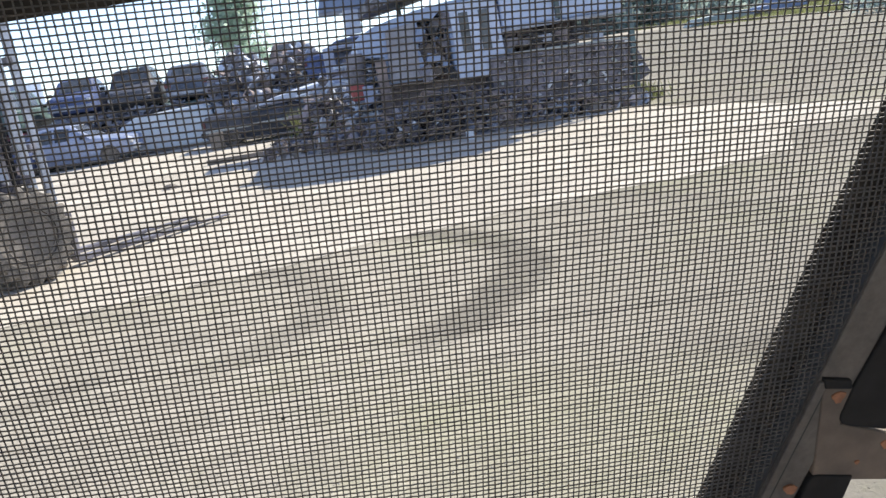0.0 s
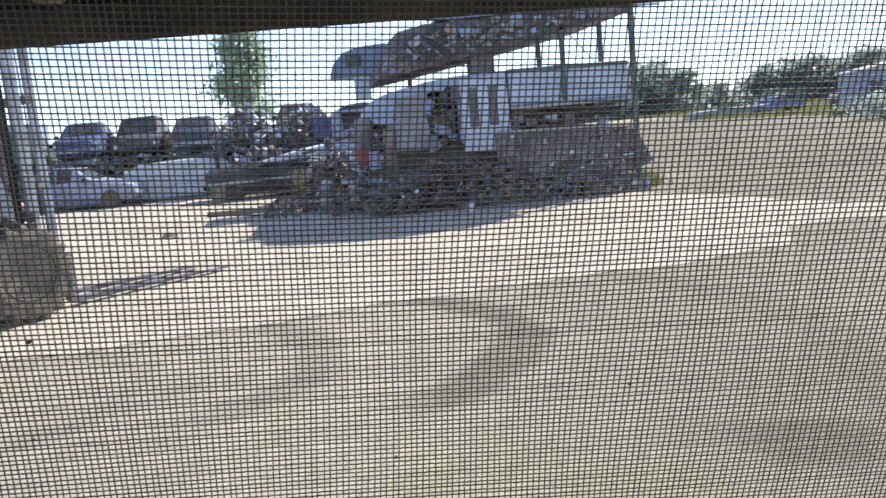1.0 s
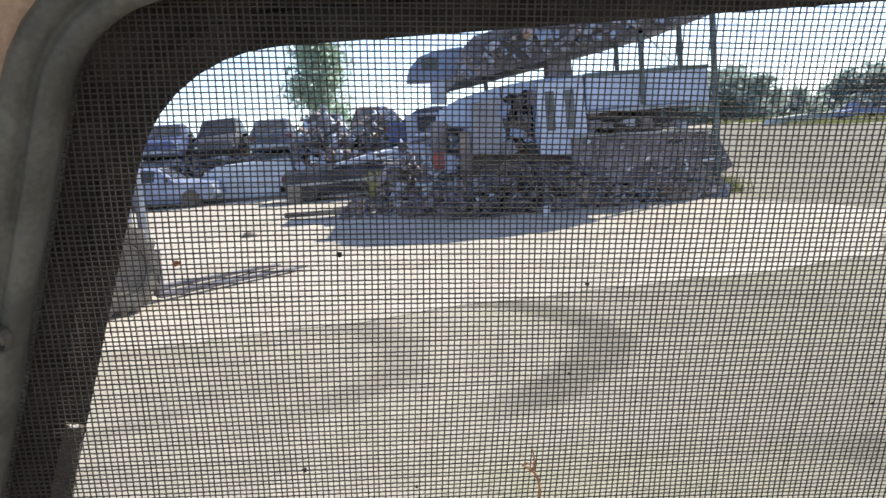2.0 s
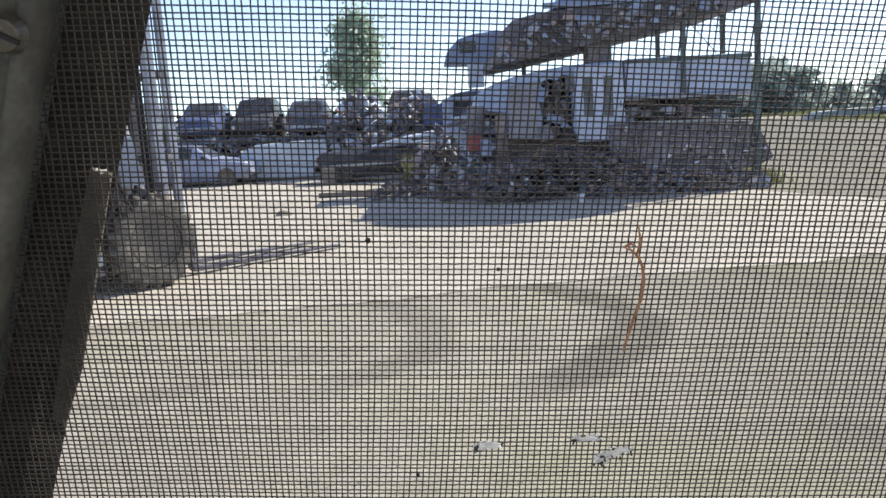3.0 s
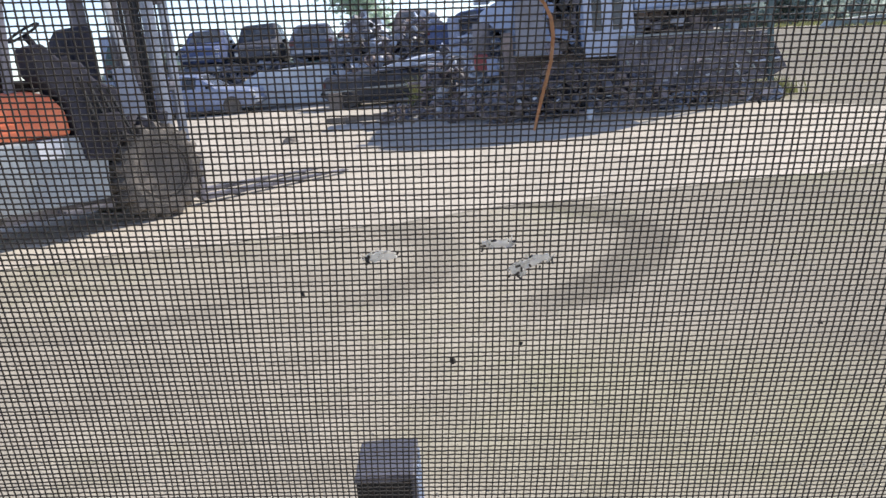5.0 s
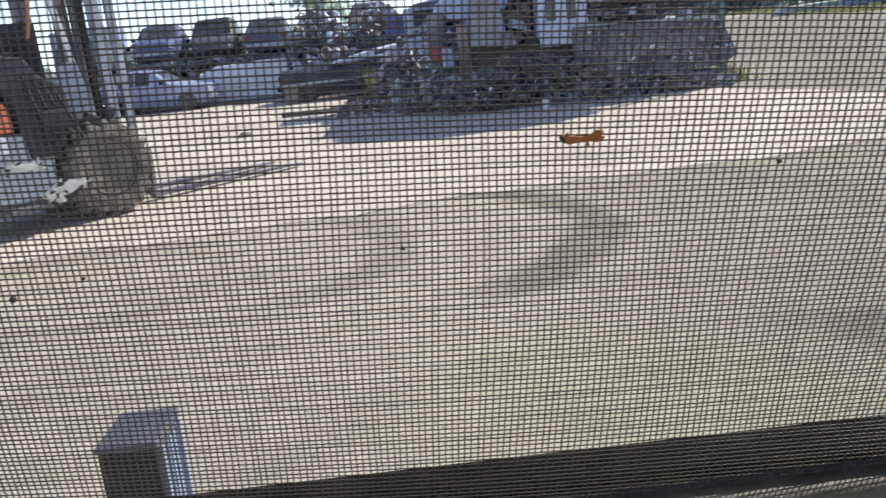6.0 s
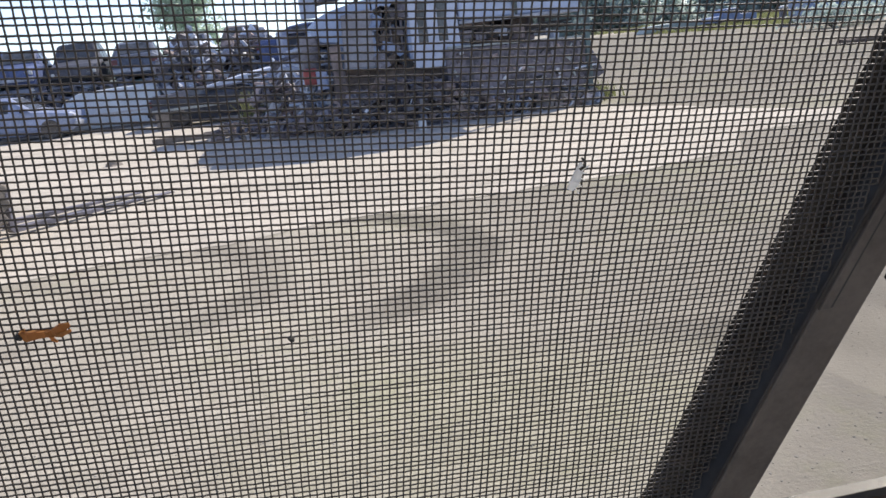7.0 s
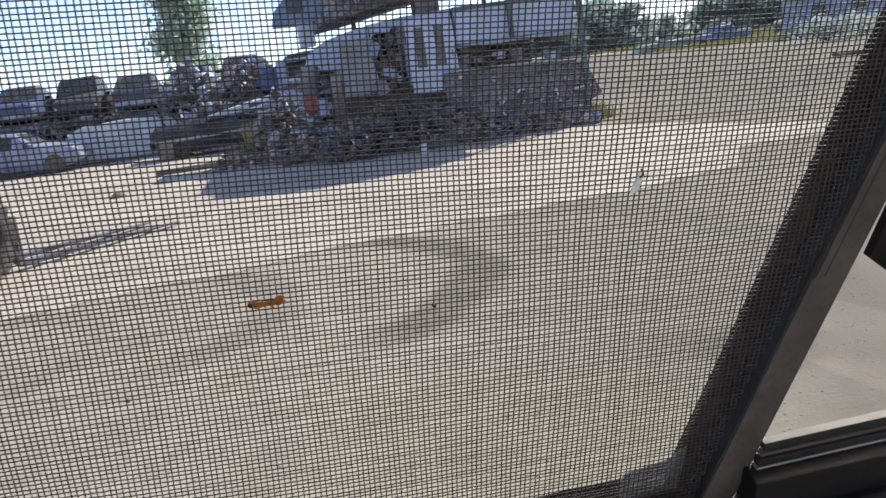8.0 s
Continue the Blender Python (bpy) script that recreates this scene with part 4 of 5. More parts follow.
def car(style, paint, label, m, group="", wheels=True, squash=1.0, rough=0):
    """A car along its local y axis, its tail towards +y; squash flattens the roof."""
    st = CAR_STATIONS[style]
    rnd = random.Random(rough)
    ob = thing("car", label, "car", m, group)

    def section(y, w, zb, belt, top):
        cab = top - belt > 0.2
        wr = w * (0.74 if cab else 0.90)
        top = belt + (top - belt) * (squash if cab else 1.0)
        pts = [(-w * 0.9, zb), (-w, zb + 0.18), (-w, belt - 0.06), (-w * 0.97, belt), (-wr, top - 0.05), (-wr * 0.85, top), (wr * 0.85, top), (wr, top - 0.05), (w * 0.97, belt), (w, belt - 0.06), (w, zb + 0.18), (w * 0.9, zb)]
        return [(x + rnd.uniform(-1, 1) * 0.02 * (rough > 0), y, z + rnd.uniform(-1, 1) * 0.02 * (rough > 0)) for x, z in pts]

    secs = [section(*s) for s in st]
    bm = bmesh.new()
    rows = [[bm.verts.new(p) for p in s] for s in secs]
    for a, b in zip(rows, rows[1:]):
        for i in range(11):
            bm.faces.new((a[i], a[i + 1], b[i + 1], b[i]))
        bm.faces.new((a[11], a[0], b[0], b[11]))
    bm.faces.new(rows[0]), bm.faces.new(rows[-1][::-1])
    bmesh.ops.recalc_face_normals(bm, faces=bm.faces)
    part("body", bm, paint, ob, smooth=False)
    # glass: side panes, windscreen and tail pane, a little proud of the shell
    cab = [i for i, s in enumerate(st) if s[4] - s[3] > 0.2]

    def pane(name, quad, out):
        b = bmesh.new()
        q = [Vector(p) for p in quad]
        c = sum(q, Vector()) / 4
        q = [c + (p - c) * 0.88 + Vector(out) for p in q]
        v = [b.verts.new(p) for p in q] + [b.verts.new(p - Vector(out) * 0.9) for p in q]
        for f in ((0, 1, 2, 3), (4, 7, 6, 5), (0, 4, 5, 1), (1, 5, 6, 2), (2, 6, 7, 3), (3, 7, 4, 0)):
            b.faces.new([v[i] for i in f])
        bmesh.ops.recalc_face_normals(b, faces=b.faces)
        part(name, b, M_GLASSDARK, ob, "dusty dark glass")

    for i, j in zip(cab, cab[1:]):
        pane("side_window", (secs[i][3], secs[j][3], secs[j][4], secs[i][4]), (-0.012, 0, 0.004))
        pane("side_window", (secs[i][8], secs[j][8], secs[j][7], secs[i][7]), (0.012, 0, 0.004))
    i = cab[0]
    pane("windscreen", (secs[i - 1][5], secs[i - 1][6], secs[i][6], secs[i][5]), (0, -0.008, 0.010))
    i = cab[-1]
    pane("rear_window", (secs[i][5], secs[i][6], secs[i + 1][6], secs[i + 1][5]), (0, 0.008, 0.010))
    w = st[4][1]
    for y, z in ((-2.17, 0.42), (2.17, 0.46)):
        part("bumper", box((0, y, z), (w * 1.75, 0.14, 0.16), 0.04), M_BLACKPLAS if rough % 2 else M_MAST, ob)
    for sx in (-1, 1):
        part("headlight", box((sx * w * 0.66, -2.10, 0.63), (0.34, 0.10, 0.14), 0.03), M_LENS, ob)
        part("tail_light", box((sx * w * 0.78, 2.10, 0.76), (0.24, 0.12, 0.18), 0.03), M_TAIL, ob)
        part("door_seam", box((sx * (w + 0.001), 0.15, 0.58), (0.006, 0.012, 0.62), 0.0), M_RUBBER, ob)
        part("mirror", box((sx * (w + 0.08), -0.62, 0.98), (0.18, 0.09, 0.12), 0.03), M_BLACKPLAS, ob)
    if wheels:
        for sx in (-1, 1):
            for y in (-1.35, 1.32):
                hub = part("wheel", rod((sx * (w - 0.16), y, 0.31), (sx * (w - 0.02), y, 0.31), 0.09, None, 10), M_RIM, ob)
                b = lathe([(0.19, -0.10), (0.27, -0.11), (0.31, -0.07), (0.31, 0.07), (0.27, 0.11), (0.19, 0.10)], 22)
                bmesh.ops.translate(b, vec=(sx * (w - 0.10), y, 0.31), verts=b.verts)
                part("tyre", b, M_TYRE, hub)
                b = lathe([(0.20, 0.09 * sx), (0.17, 0.07 * sx), (0.05, 0.09 * sx), (0.001, 0.09 * sx)], 18)
                bmesh.ops.translate(b, vec=(sx * (w - 0.10), y, 0.31), verts=b.verts)
                part("rim", b, M_RIM, hub)
    return ob


PAINTS = [mat("car_paint_%s" % k, (2.0 * c[0], 2.08 * c[1], 2.25 * c[2]), (0.85 * c[0], 0.9 * c[1], 1.0 * c[2]), 0.5, 0.0, 12, 1.2, 0.08, spec=0.25) for k, c in
          (("black", (0.05, 0.05, 0.055)), ("maroon", (0.12, 0.04, 0.045)), ("slate", (0.07, 0.08, 0.10)), ("green", (0.06, 0.09, 0.08)), ("silver", (0.12, 0.125, 0.14)), ("navy", (0.05, 0.065, 0.12)), ("brown", (0.11, 0.085, 0.07)))]
NAMES = ["black", "maroon", "slate grey", "dark green", "silver", "navy blue", "brown"]
rng = random.Random(3)
CRUSHED = Matrix.Diagonal((1, 1, 0.5, 1))
for k, (x, top) in enumerate(((-11.3, 2.95), (-8.92, 3.02), (-6.84, 3.08), (-4.78, 2.90), (-2.80, 2.95), (-0.92, 3.10))):
    a, b, c = (k * 2) % 7, (k * 2 + 3) % 7, (k * 3 + 1) % 7
    y = 34.6 + 0.5 * rng.random()
    big = k % 2 == 0
    car("saloon", PAINTS[a], "crushed %s scrap car at the bottom of a stack" % NAMES[a], pose(x + 0.1 * rng.uniform(-1, 1), y, 0.0, 0, 0, rng.uniform(-3, 3)), "stacked scrap cars", True, 0.75, k + 1)
    car("saloon", PAINTS[c], "flattened %s scrap car pressed between two others" % NAMES[c], pose(x + 0.12 * rng.uniform(-1, 1), y + 0.05, top - (2.00 if big else 1.77), 0, 0, rng.uniform(-3, 3)) @ CRUSHED, "stacked scrap cars", False, 0.12, k + 61)
    car("wagon" if big else "saloon", PAINTS[b], "%s scrap car stacked on another car" % NAMES[b], pose(x + 0.06 * rng.uniform(-1, 1), y - 0.1, top - (1.73 if big else 1.50), rng.uniform(-1, 1), rng.uniform(-2, 2), rng.uniform(-4, 4) + 180 * (k % 3 == 0)), "stacked scrap cars", False, 1.11, k + 21)
# three cars laid across, beside the rows
car("saloon", PAINTS[0], "crushed black scrap car at the bottom of a crosswise stack", pose(1.85, 31.4, 0, 0, 0, 88), "crosswise scrap cars", True, 0.3, 71)
car("wagon", PAINTS[2], "flattened slate grey scrap car in a crosswise stack", pose(1.75, 31.3, 0.98, 0, 0, 92) @ CRUSHED, "crosswise scrap cars", False, 0.2, 72)
car("saloon", PAINTS[5], "navy blue scrap car on top of a crosswise stack", pose(1.80, 31.4, 1.36, 0, 1, 89), "crosswise scrap cars", False, 1.0, 73)
car("saloon", M_CARBLUE, "dull blue scrap car on the dirt before the stacks", pose(-8.4, 30.6, 0, 0, 0, 84), "", True, 1.0, 40)
car("saloon", PAINTS[5], "navy scrap car behind the pale shell", pose(-11.6, 30.0, 0, 0, 0, 95), "", True, 0.9, 41)

# white van shell lying without wheels
shell = thing("van_shell", "white wheelless van body shell on the dirt", "van shell", pose(-5.45, 31.6, 0, 0, 0, 4))
bm = prism([(-1.75, 0.10), (-1.72, 0.62), (-1.45, 1.05), (-0.95, 1.30), (0.4, 1.36), (1.45, 1.36), (1.62, 1.22), (1.72, 0.10)], -0.8, 0.8, None, 0.07)
part("body", bm, M_SHELL, shell)
part("rub_strip", box((0.1, -0.805, 0.55), (3.1, 0.02, 0.07), 0.006), M_GREYMACH, shell)
part("skid", box((0.0, 0, 0.06), (3.2, 1.2, 0.12), 0.02), M_DARKSTEEL, shell)


def bent_panel(bm, c, w, h, turn, rnd):
    """A dented body panel, a door or a bonnet, of sheet metal."""
    b = bmesh.new()
    n, q = 5, []
    for side in (0.0, -0.03):
        for i in range(n):
            for k in range(n):
                u, v = i / (n - 1) - 0.5, k / (n - 1) - 0.5
                q.append(b.verts.new((u * w, v * h * (1 - 0.25 * abs(u)), 0.18 * w * u * u + rnd.uniform(-1, 1) * 0.03 + side)))
    for o in (0, n * n):
        for i in range(n - 1):
            for k in range(n - 1):
                f = [q[o + i * n + k], q[o + i * n + n + k], q[o + i * n + n + k + 1], q[o + i * n + k + 1]]
                b.faces.new(f if o == 0 else f[::-1])
    rim = [i * n for i in range(n)] + [(n - 1) * n + k for k in range(1, n)] + [i * n + n - 1 for i in range(n - 2, -1, -1)] + list(range(n - 2, 0, -1))
    for a, c2 in zip(rim, rim[1:] + rim[:1]):
        b.faces.new((q[a], q[c2], q[n * n + c2], q[n * n + a]))
    bmesh.ops.recalc_face_normals(b, faces=b.faces)
    bmesh.ops.transform(b, matrix=Matrix.Translation(c) @ turn.to_4x4(), verts=b.verts)
    return join(bm, b)


# ---- the scrap machine with its hopper, cabin and raised deck ----
Y0 = 18.5
rig = thing("scrap_baler", "derelict blue-grey scrap baler with dark hopper and raised deck", "scrap machine", pose(0, Y0, 0))
part("skid_frame", box((4.2, 2.2, 0.24), (5.6, 4.2, 0.16), 0.02), M_DARKSTEEL, rig)
for x in (1.8, 3.6, 5.2, 6.7):
    part("foot", box((x, 0.25, 0.08), (0.25, 0.5, 0.16), 0.01), M_DARKSTEEL, rig)
for z in (0.22, 0.31):
    part("side_rail", beam((4.7, 0.02, z), (6.8, 0.02, z - 0.03), 0.05, 0.05, None, 0.005), M_TIMBER, rig)
# hopper
bm = prism([(3.75, 0.42), (3.75, 1.50), (6.86, 1.42), (7.02, 1.18), (7.28, 0.62), (6.95, 0.46), (6.8, 0.42)], -0.05, 3.6, None, 0.025)
part("hopper", bm, M_HOPPER, rig, "dark oily steel hopper")
for x in (4.3, 4.9, 5.5, 6.1, 6.7):
    part("hopper_rib", box((x, -0.07, 1.02), (0.06, 0.05, 0.78), 0.008), M_DARKSTEEL, rig)
part("hopper_rim", beam((3.8, -0.06, 1.53), (6.88, -0.06, 1.45), 0.05, 0.045, None, 0.008), M_DULLALU, rig, "pale worn top rim")
# bent lip and small torn fittings on the hopper's face
part("hopper_lip", rod((6.58, -0.10, 0.79), (7.10, -0.08, 0.83), 0.022, None, 10), M_PALEPAINT, rig, "pale bent lip")
r3 = random.Random(17)
for k in range(70):
    x, z = r3.uniform(3.85, 6.95), r3.uniform(0.55, 1.44)
    b = box((x, -0.07, z), (r3.uniform(0.03, 0.16), 0.05, r3.uniform(0.015, 0.07)), 0.006, None, Matrix.Rotation(r3.uniform(-1.2, 1.2), 3, "Y"))
    part("fitting", b, (M_DARKSTEEL, M_SLUDGE, M_SCRAP, M_RUBBER, M_DULLALU, M_SLUDGE, M_WHITEPAINT)[k % 7], rig)
# engine bay above the hopper
r2 = random.Random(8)
for k in range(26):
    b = box((r2.uniform(4.1, 6.3), r2.uniform(0.15, 1.2), r2.uniform(1.55, 1.95)), (r2.uniform(0.1, 0.5), r2.uniform(0.1, 0.4), r2.uniform(0.06, 0.28)), 0.012, None, Matrix.Rotation(r2.uniform(0, 3), 3, "Z"))
    part("engine_block", b, (M_SCRAP, M_DARKSTEEL, M_MAST, M_SCRAP)[k % 4], rig, "greasy engine part")
for k in range(8):
    x, z = r2.uniform(4.0, 6.0), r2.uniform(1.55, 1.9)
    part("hose", rod((x, 0.1, z), (x + r2.uniform(0.3, 0.9), 0.15, z + r2.uniform(-0.15, 0.15)), 0.025, None, 8), M_RUBBER, rig)
part("engine_back", box((5.1, 1.55, 1.74), (2.2, 0.06, 0.52), 0.01), M_HOPPER, rig, "dark sheet behind the engine")
# upper blue-grey tank
M_TANK = mat("chalky_blue_tank_paint", (0.47, 0.54, 0.68), (0.38, 0.445, 0.575), 0.55, 0, 14, 1.1, 0.15)
part("tank", box((5.5, 2.2, 2.46), (2.70, 4.2, 0.80), 0.04), M_TANK, rig, "faded blue-grey tank box")
part("tank_band", box((5.5, 0.085, 2.80), (2.72, 0.03, 0.08), 0.008), M_GREENSTEEL, rig)
part("tank_seam", box((5.42, 0.095, 2.42), (0.05, 0.02, 0.74), 0.006), M_GREENSTEEL, rig)
part("tank_shelf", box((5.5, 0.7, 2.02), (2.75, 1.4, 0.07), 0.01), M_MAST, rig)
# cabin
bm = prism([(1.58, 1.30), (1.56, 1.88), (1.20, 1.92), (1.09, 2.04), (1.07, 2.24), (1.14, 2.40), (1.40, 2.52), (1.80, 2.62), (2.34, 2.72), (2.36, 2.30), (2.31, 1.95), (2.38, 1.62), (2.33, 1.28)], 0.12, 4.4, None, 0.02)
prism([(3.02, 1.26), (3.02, 2.80), (4.1, 2.84), (4.1, 1.25)], 0.12, 4.4, bm, 0.03)
prism([(2.285, 2.44), (2.285, 2.72), (3.035, 2.80), (3.035, 2.58), (2.82, 2.60), (2.70, 2.50), (2.52, 2.54)], 0.12, 4.4, bm, 0.01)
box((2.66, 1.3, 1.90), (0.78, 0.06, 1.30), 0.0, bm)
part("cab", bm, mat("faded_cabin_paint", (0.350, 0.425, 0.575), (0.265, 0.332, 0.470), 0.55, 0, 14, 1.1, 0.15), rig, "faded blue-grey sheet cabin with an open bay")
bm = bmesh.new()
prism([(3.08, 1.17), (3.06, 2.72), (4.08, 2.80), (4.14, 1.15)], 0.03, 0.09, bm, 0.012)
door = part("door", bm, mat("pale_blue_door_paint", (0.52, 0.575, 0.69), (0.42, 0.47, 0.575), 0.55, 0, 20, 1.6, 0.12), rig, "white door with two narrow windows")
for x in (3.34, 3.77):
    part("pane", box((x, 0.026, 2.11), (0.20, 0.02, 0.84), 0.006), M_GLASSDARK, door)
part("handle", rod((4.02, -0.01, 1.85), (4.02, -0.01, 2.0), 0.012, None, 8), M_DARKSTEEL, door)
bm = prism([(1.60, 1.34), (1.66, 2.42), (2.28, 2.50), (2.26, 1.32)], 0.04, 0.10, None, 0.012)
part("door", bm, mat("pale_grey_door", (0.31, 0.31, 0.335), (0.22, 0.22, 0.24), 0.55, 0, 20, 2, 0.1), rig, "pale grey dented side door")
for k in range(46):
    part("bay_part", box((r2.uniform(2.34, 3.0), r2.uniform(0.18, 0.9), r2.uniform(1.24, 2.46)), (r2.uniform(0.05, 0.30), r2.uniform(0.06, 0.3), r2.uniform(0.03, 0.24)), 0.01, None, Matrix.Rotation(r2.uniform(-1.2, 1.2), 3, "Y")), (M_RUST, M_HOPPER, M_DARKSTEEL, M_RUST, M_RUBBER, M_RUST, M_GREYBLUE, M_HOPPER)[k % 8], rig, "greasy part in the bay")
for k, (x, z) in enumerate(((2.36, 2.20), (2.98, 2.42), (2.40, 1.40), (2.92, 1.34))):
    bm = bent_panel(bmesh.new(), (x, 0.06, z), 0.20 + 0.05 * (k % 3), 0.34, Euler((1.45, 0.5 - 0.4 * k, 0.2)).to_matrix(), r2)
    part("torn_sheet", bm, (M_GREYBLUE, M_HOPPER, M_DARKSTEEL, M_RUBBER)[k], rig, "torn sheet hanging in the bay")
for x in (2.48, 2.66, 2.90):
    part("bay_pipe", rod((x, 0.3, 1.42), (x + 0.05, 0.35, 2.50), 0.03, None, 8), M_DARKSTEEL, rig)
part("belly", box((2.75, 2.5, 0.75), (2.2, 3.6, 1.1), 0.03), M_SLUDGE, rig, "grimy brown underframe")
part("cab_post", box((1.45, 0.10, 0.92), (0.22, 0.25, 1.80), 0.02), M_SLUDGE, rig, "brown upright beside the door")
part("red_guard", box((0.88, 0.1, 1.25), (0.30, 0.3, 0.36), 0.06), M_REDPAINT, rig, "dull red guard")
part("blue_drum", rod((1.10, -0.12, 0.98), (1.10, -0.12, 1.36), 0.12, None, 18), M_CARBLUE, rig, "small blue drum")
bm = rod((0.9, 0.3, 1.2), (0.95, 0.3, 2.05), 0.19, None, 16)
part("stack_pipe", bm, M_DARKSTEEL, rig)
# posts
for x, y, z0, z1, r in ((6.90, -0.12, 0.0, 4.02, 0.055), (5.38, 0.05, 2.1, 3.72, 0.05), (5.06, 0.9, 2.6, 3.62, 0.045), (6.90, 2.1, 0.0, 4.02, 0.055), (2.2, 2.0, 0.3, 3.5, 0.05)):
    part("post", box((x, y, (z0 + z1) / 2), (2 * r, 2 * r, z1 - z0), 0.008), M_GREENSTEEL, rig, "green-grey steel post")
part("stay_rod", rod((5.42, 0.05, 3.66), (6.2, 0.4, 2.9), 0.012, None, 6), M_DARKSTEEL, rig)
# raised sloping deck
bm = prism([(1.35, 2.86), (1.35, 3.06), (1.95, 3.62), (2.5, 3.92), (4.2, 4.0), (7.0, 4.06), (7.0, 3.90), (6.86, 3.86), (3.95, 3.30), (2.4, 3.02)], 0.0, 4.4, None, 0.02)
part("deck", bm, M_DARKSTEEL, rig, "dark sloping deck loaded with scrap")
bm = prism([(1.62, 3.10), (1.64, 3.42), (1.80, 3.85), (2.12, 4.15), (2.9, 4.32), (2.9, 3.50)], 3.3, 4.35, None, 0.04)
part("deck_hood", bm, M_DARKSTEEL, rig, "dark rounded hood at the low end of the deck")
part("deck_edge", beam((2.45, -0.04, 4.03), (7.35, -0.04, 4.12), 0.05, 0.12, None, 0.008), M_GREYBLUE, rig, "blue-grey deck edge")
part("deck_rod", rod((6.6, -0.05, 4.0), (7.6, 0.05, 4.0), 0.02, None, 8), M_GREENSTEEL, rig)
part("hanger", box((3.66, 0.6, 3.08), (0.52, 0.6, 0.50), 0.02), M_DARKSTEEL, rig)
for k in range(95):
    t = r2.random() ** 1.3
    x = 1.5 + 4.6 * t
    zlo, zhi = 2.98 + 0.82 * t, 3.28 + 0.64 * min(1, 3 * t)
    if zhi - zlo < 0.1:
        continue
    b = box((x, r2.uniform(-0.14, 0.02), r2.uniform(zlo, zhi)), (r2.uniform(0.06, 0.34), 0.15, r2.uniform(0.03, 0.18)), 0.01, None, Matrix.Rotation(r2.uniform(-0.9, 0.9), 3, "Y"))
    part("deck_scrap", b, (M_DARKSTEEL, M_SCRAP, M_GREYBLUE, M_MAST, M_DARKSTEEL)[k % 5], rig)
bm = prism([(0.37, 3.20), (0.46, 3.51), (0.75, 3.80), (1.16, 3.92), (1.88, 3.97), (1.88, 3.15)], 3.8, 5.2, None, 0.05)
part("cowl", bm, M_GREYBLUE, rig, "rounded blue-grey sheet cowl")
part("cowl_window", box((0.99, 3.79, 3.59), (0.41, 0.03, 0.29), 0.01), M_GLASSDARK, rig)
part("pedestal", box((1.18, 4.1, 2.90), (0.40, 0.5, 0.62), 0.02), M_PALEPAINT, rig, "pale pedestal under the cowl")
# mostly out of view; outline raised and shaped to cast the shadow on the dirt
bm = prism([(2.7, 4.02), (3.4, 4.92), (4.5, 5.55), (6.2, 6.15), (7.3, 5.92), (7.75, 5.55), (7.6, 4.34), (7.3, 4.10)], 0.1, 1.9, None, 0.03)
part("upper_box", bm, M_GREYBLUE, rig, "upper blue-grey sheet box, unseen top shaped for its shadow")


# ---- scrap and clutter between the machine and the cars ----
def heap(name, label, x0, x1, y0, y1, z1, count, seed, mats, big=0.6, flat=0.6):
    """Panels, tyres, blocks and bars thrown together; each material's share is one part."""
    ob = thing(name, label, "scrap heap", pose((x0 + x1) / 2, (y0 + y1) / 2, 0))
    r = random.Random(seed)
    cx, cy = (x0 + x1) / 2, (y0 + y1) / 2
    for mt, nm in mats:
        bm = bmesh.new()
        for _ in range(count // len(mats)):
            x, y = r.uniform(x0, x1), r.uniform(y0, y1)
            hh = z1 * (1 - flat * abs((x - cx) / (x1 - x0) * 2) ** 2)
            z = r.uniform(0.02, hh)
            c = Vector((x - cx, y - cy, z))
            kind = r.random()
            turn = Euler((r.uniform(-1.3, 1.3), r.uniform(-0.9, 0.9), r.uniform(0, 3))).to_matrix()
            if kind < 0.22:
                rod(c, c + Vector((r.uniform(-1, 1) * big * 1.5, r.uniform(-0.3, 0.3), r.uniform(-0.3, 0.3) * big)), r.uniform(0.015, 0.05), bm, 7)
            elif kind < 0.55:
                bent_panel(bm, c, r.uniform(0.5, 1.6) * big, r.uniform(0.4, 1.0) * big, turn, r)
            elif kind < 0.68 and big > 0.32:
                rr = r.uniform(0.22, 0.32) * min(1, big * 1.6)
                t = lathe([(rr * 0.6, -0.09), (rr * 0.9, -0.10), (rr, -0.05), (rr, 0.05), (rr * 0.9, 0.10), (rr * 0.6, 0.09), (rr * 0.6, -0.09)], 16)
                bmesh.ops.transform(t, matrix=Matrix.Translation(c) @ turn.to_4x4(), verts=t.verts)
                join(bm, t)
            else:
                box(c, (r.uniform(0.08, big * 0.7), r.uniform(0.08, big * 0.7), r.uniform(0.03, big * 0.4)), 0.012, bm, turn)
        tagged(part(nm, bm, mt, ob), kind="stuff")
    return ob


DARK, BLACK, RUSTY, GREY = (M_DARKSTEEL, "dark_scrap"), (M_DUSTYBLACK, "black_scrap"), (M_SCRAP, "rusty_scrap"), (M_MAST, "grey_scrap")
PALE, BROWN, GRIME = (M_PALEPAINT, "pale_scrap"), (M_TIMBER, "brown_scrap"), (M_SLUDGE, "grimy_scrap")
heap("scrap_heap", "low heap of rusty mixed scrap beside the machine", 0.1, 1.6, 18.7, 20.4, 0.45, 80, 1, (RUSTY, GRIME, DARK, GRIME), 0.3)
heap("scrap_heap", "tall dark heap of car parts beside the machine cabin", 0.72, 1.6, 20.4, 22.6, 2.2, 260, 7, (DARK, GREY, PALE, GREY, PALE, BLACK), 0.4, 0.3)
heap("scrap_heap", "low dark heap under the machine cabin", 0.9, 4.6, 17.8, 18.62, 1.02, 420, 8, (GRIME, DARK, BLACK, DARK, GRIME), 0.3)
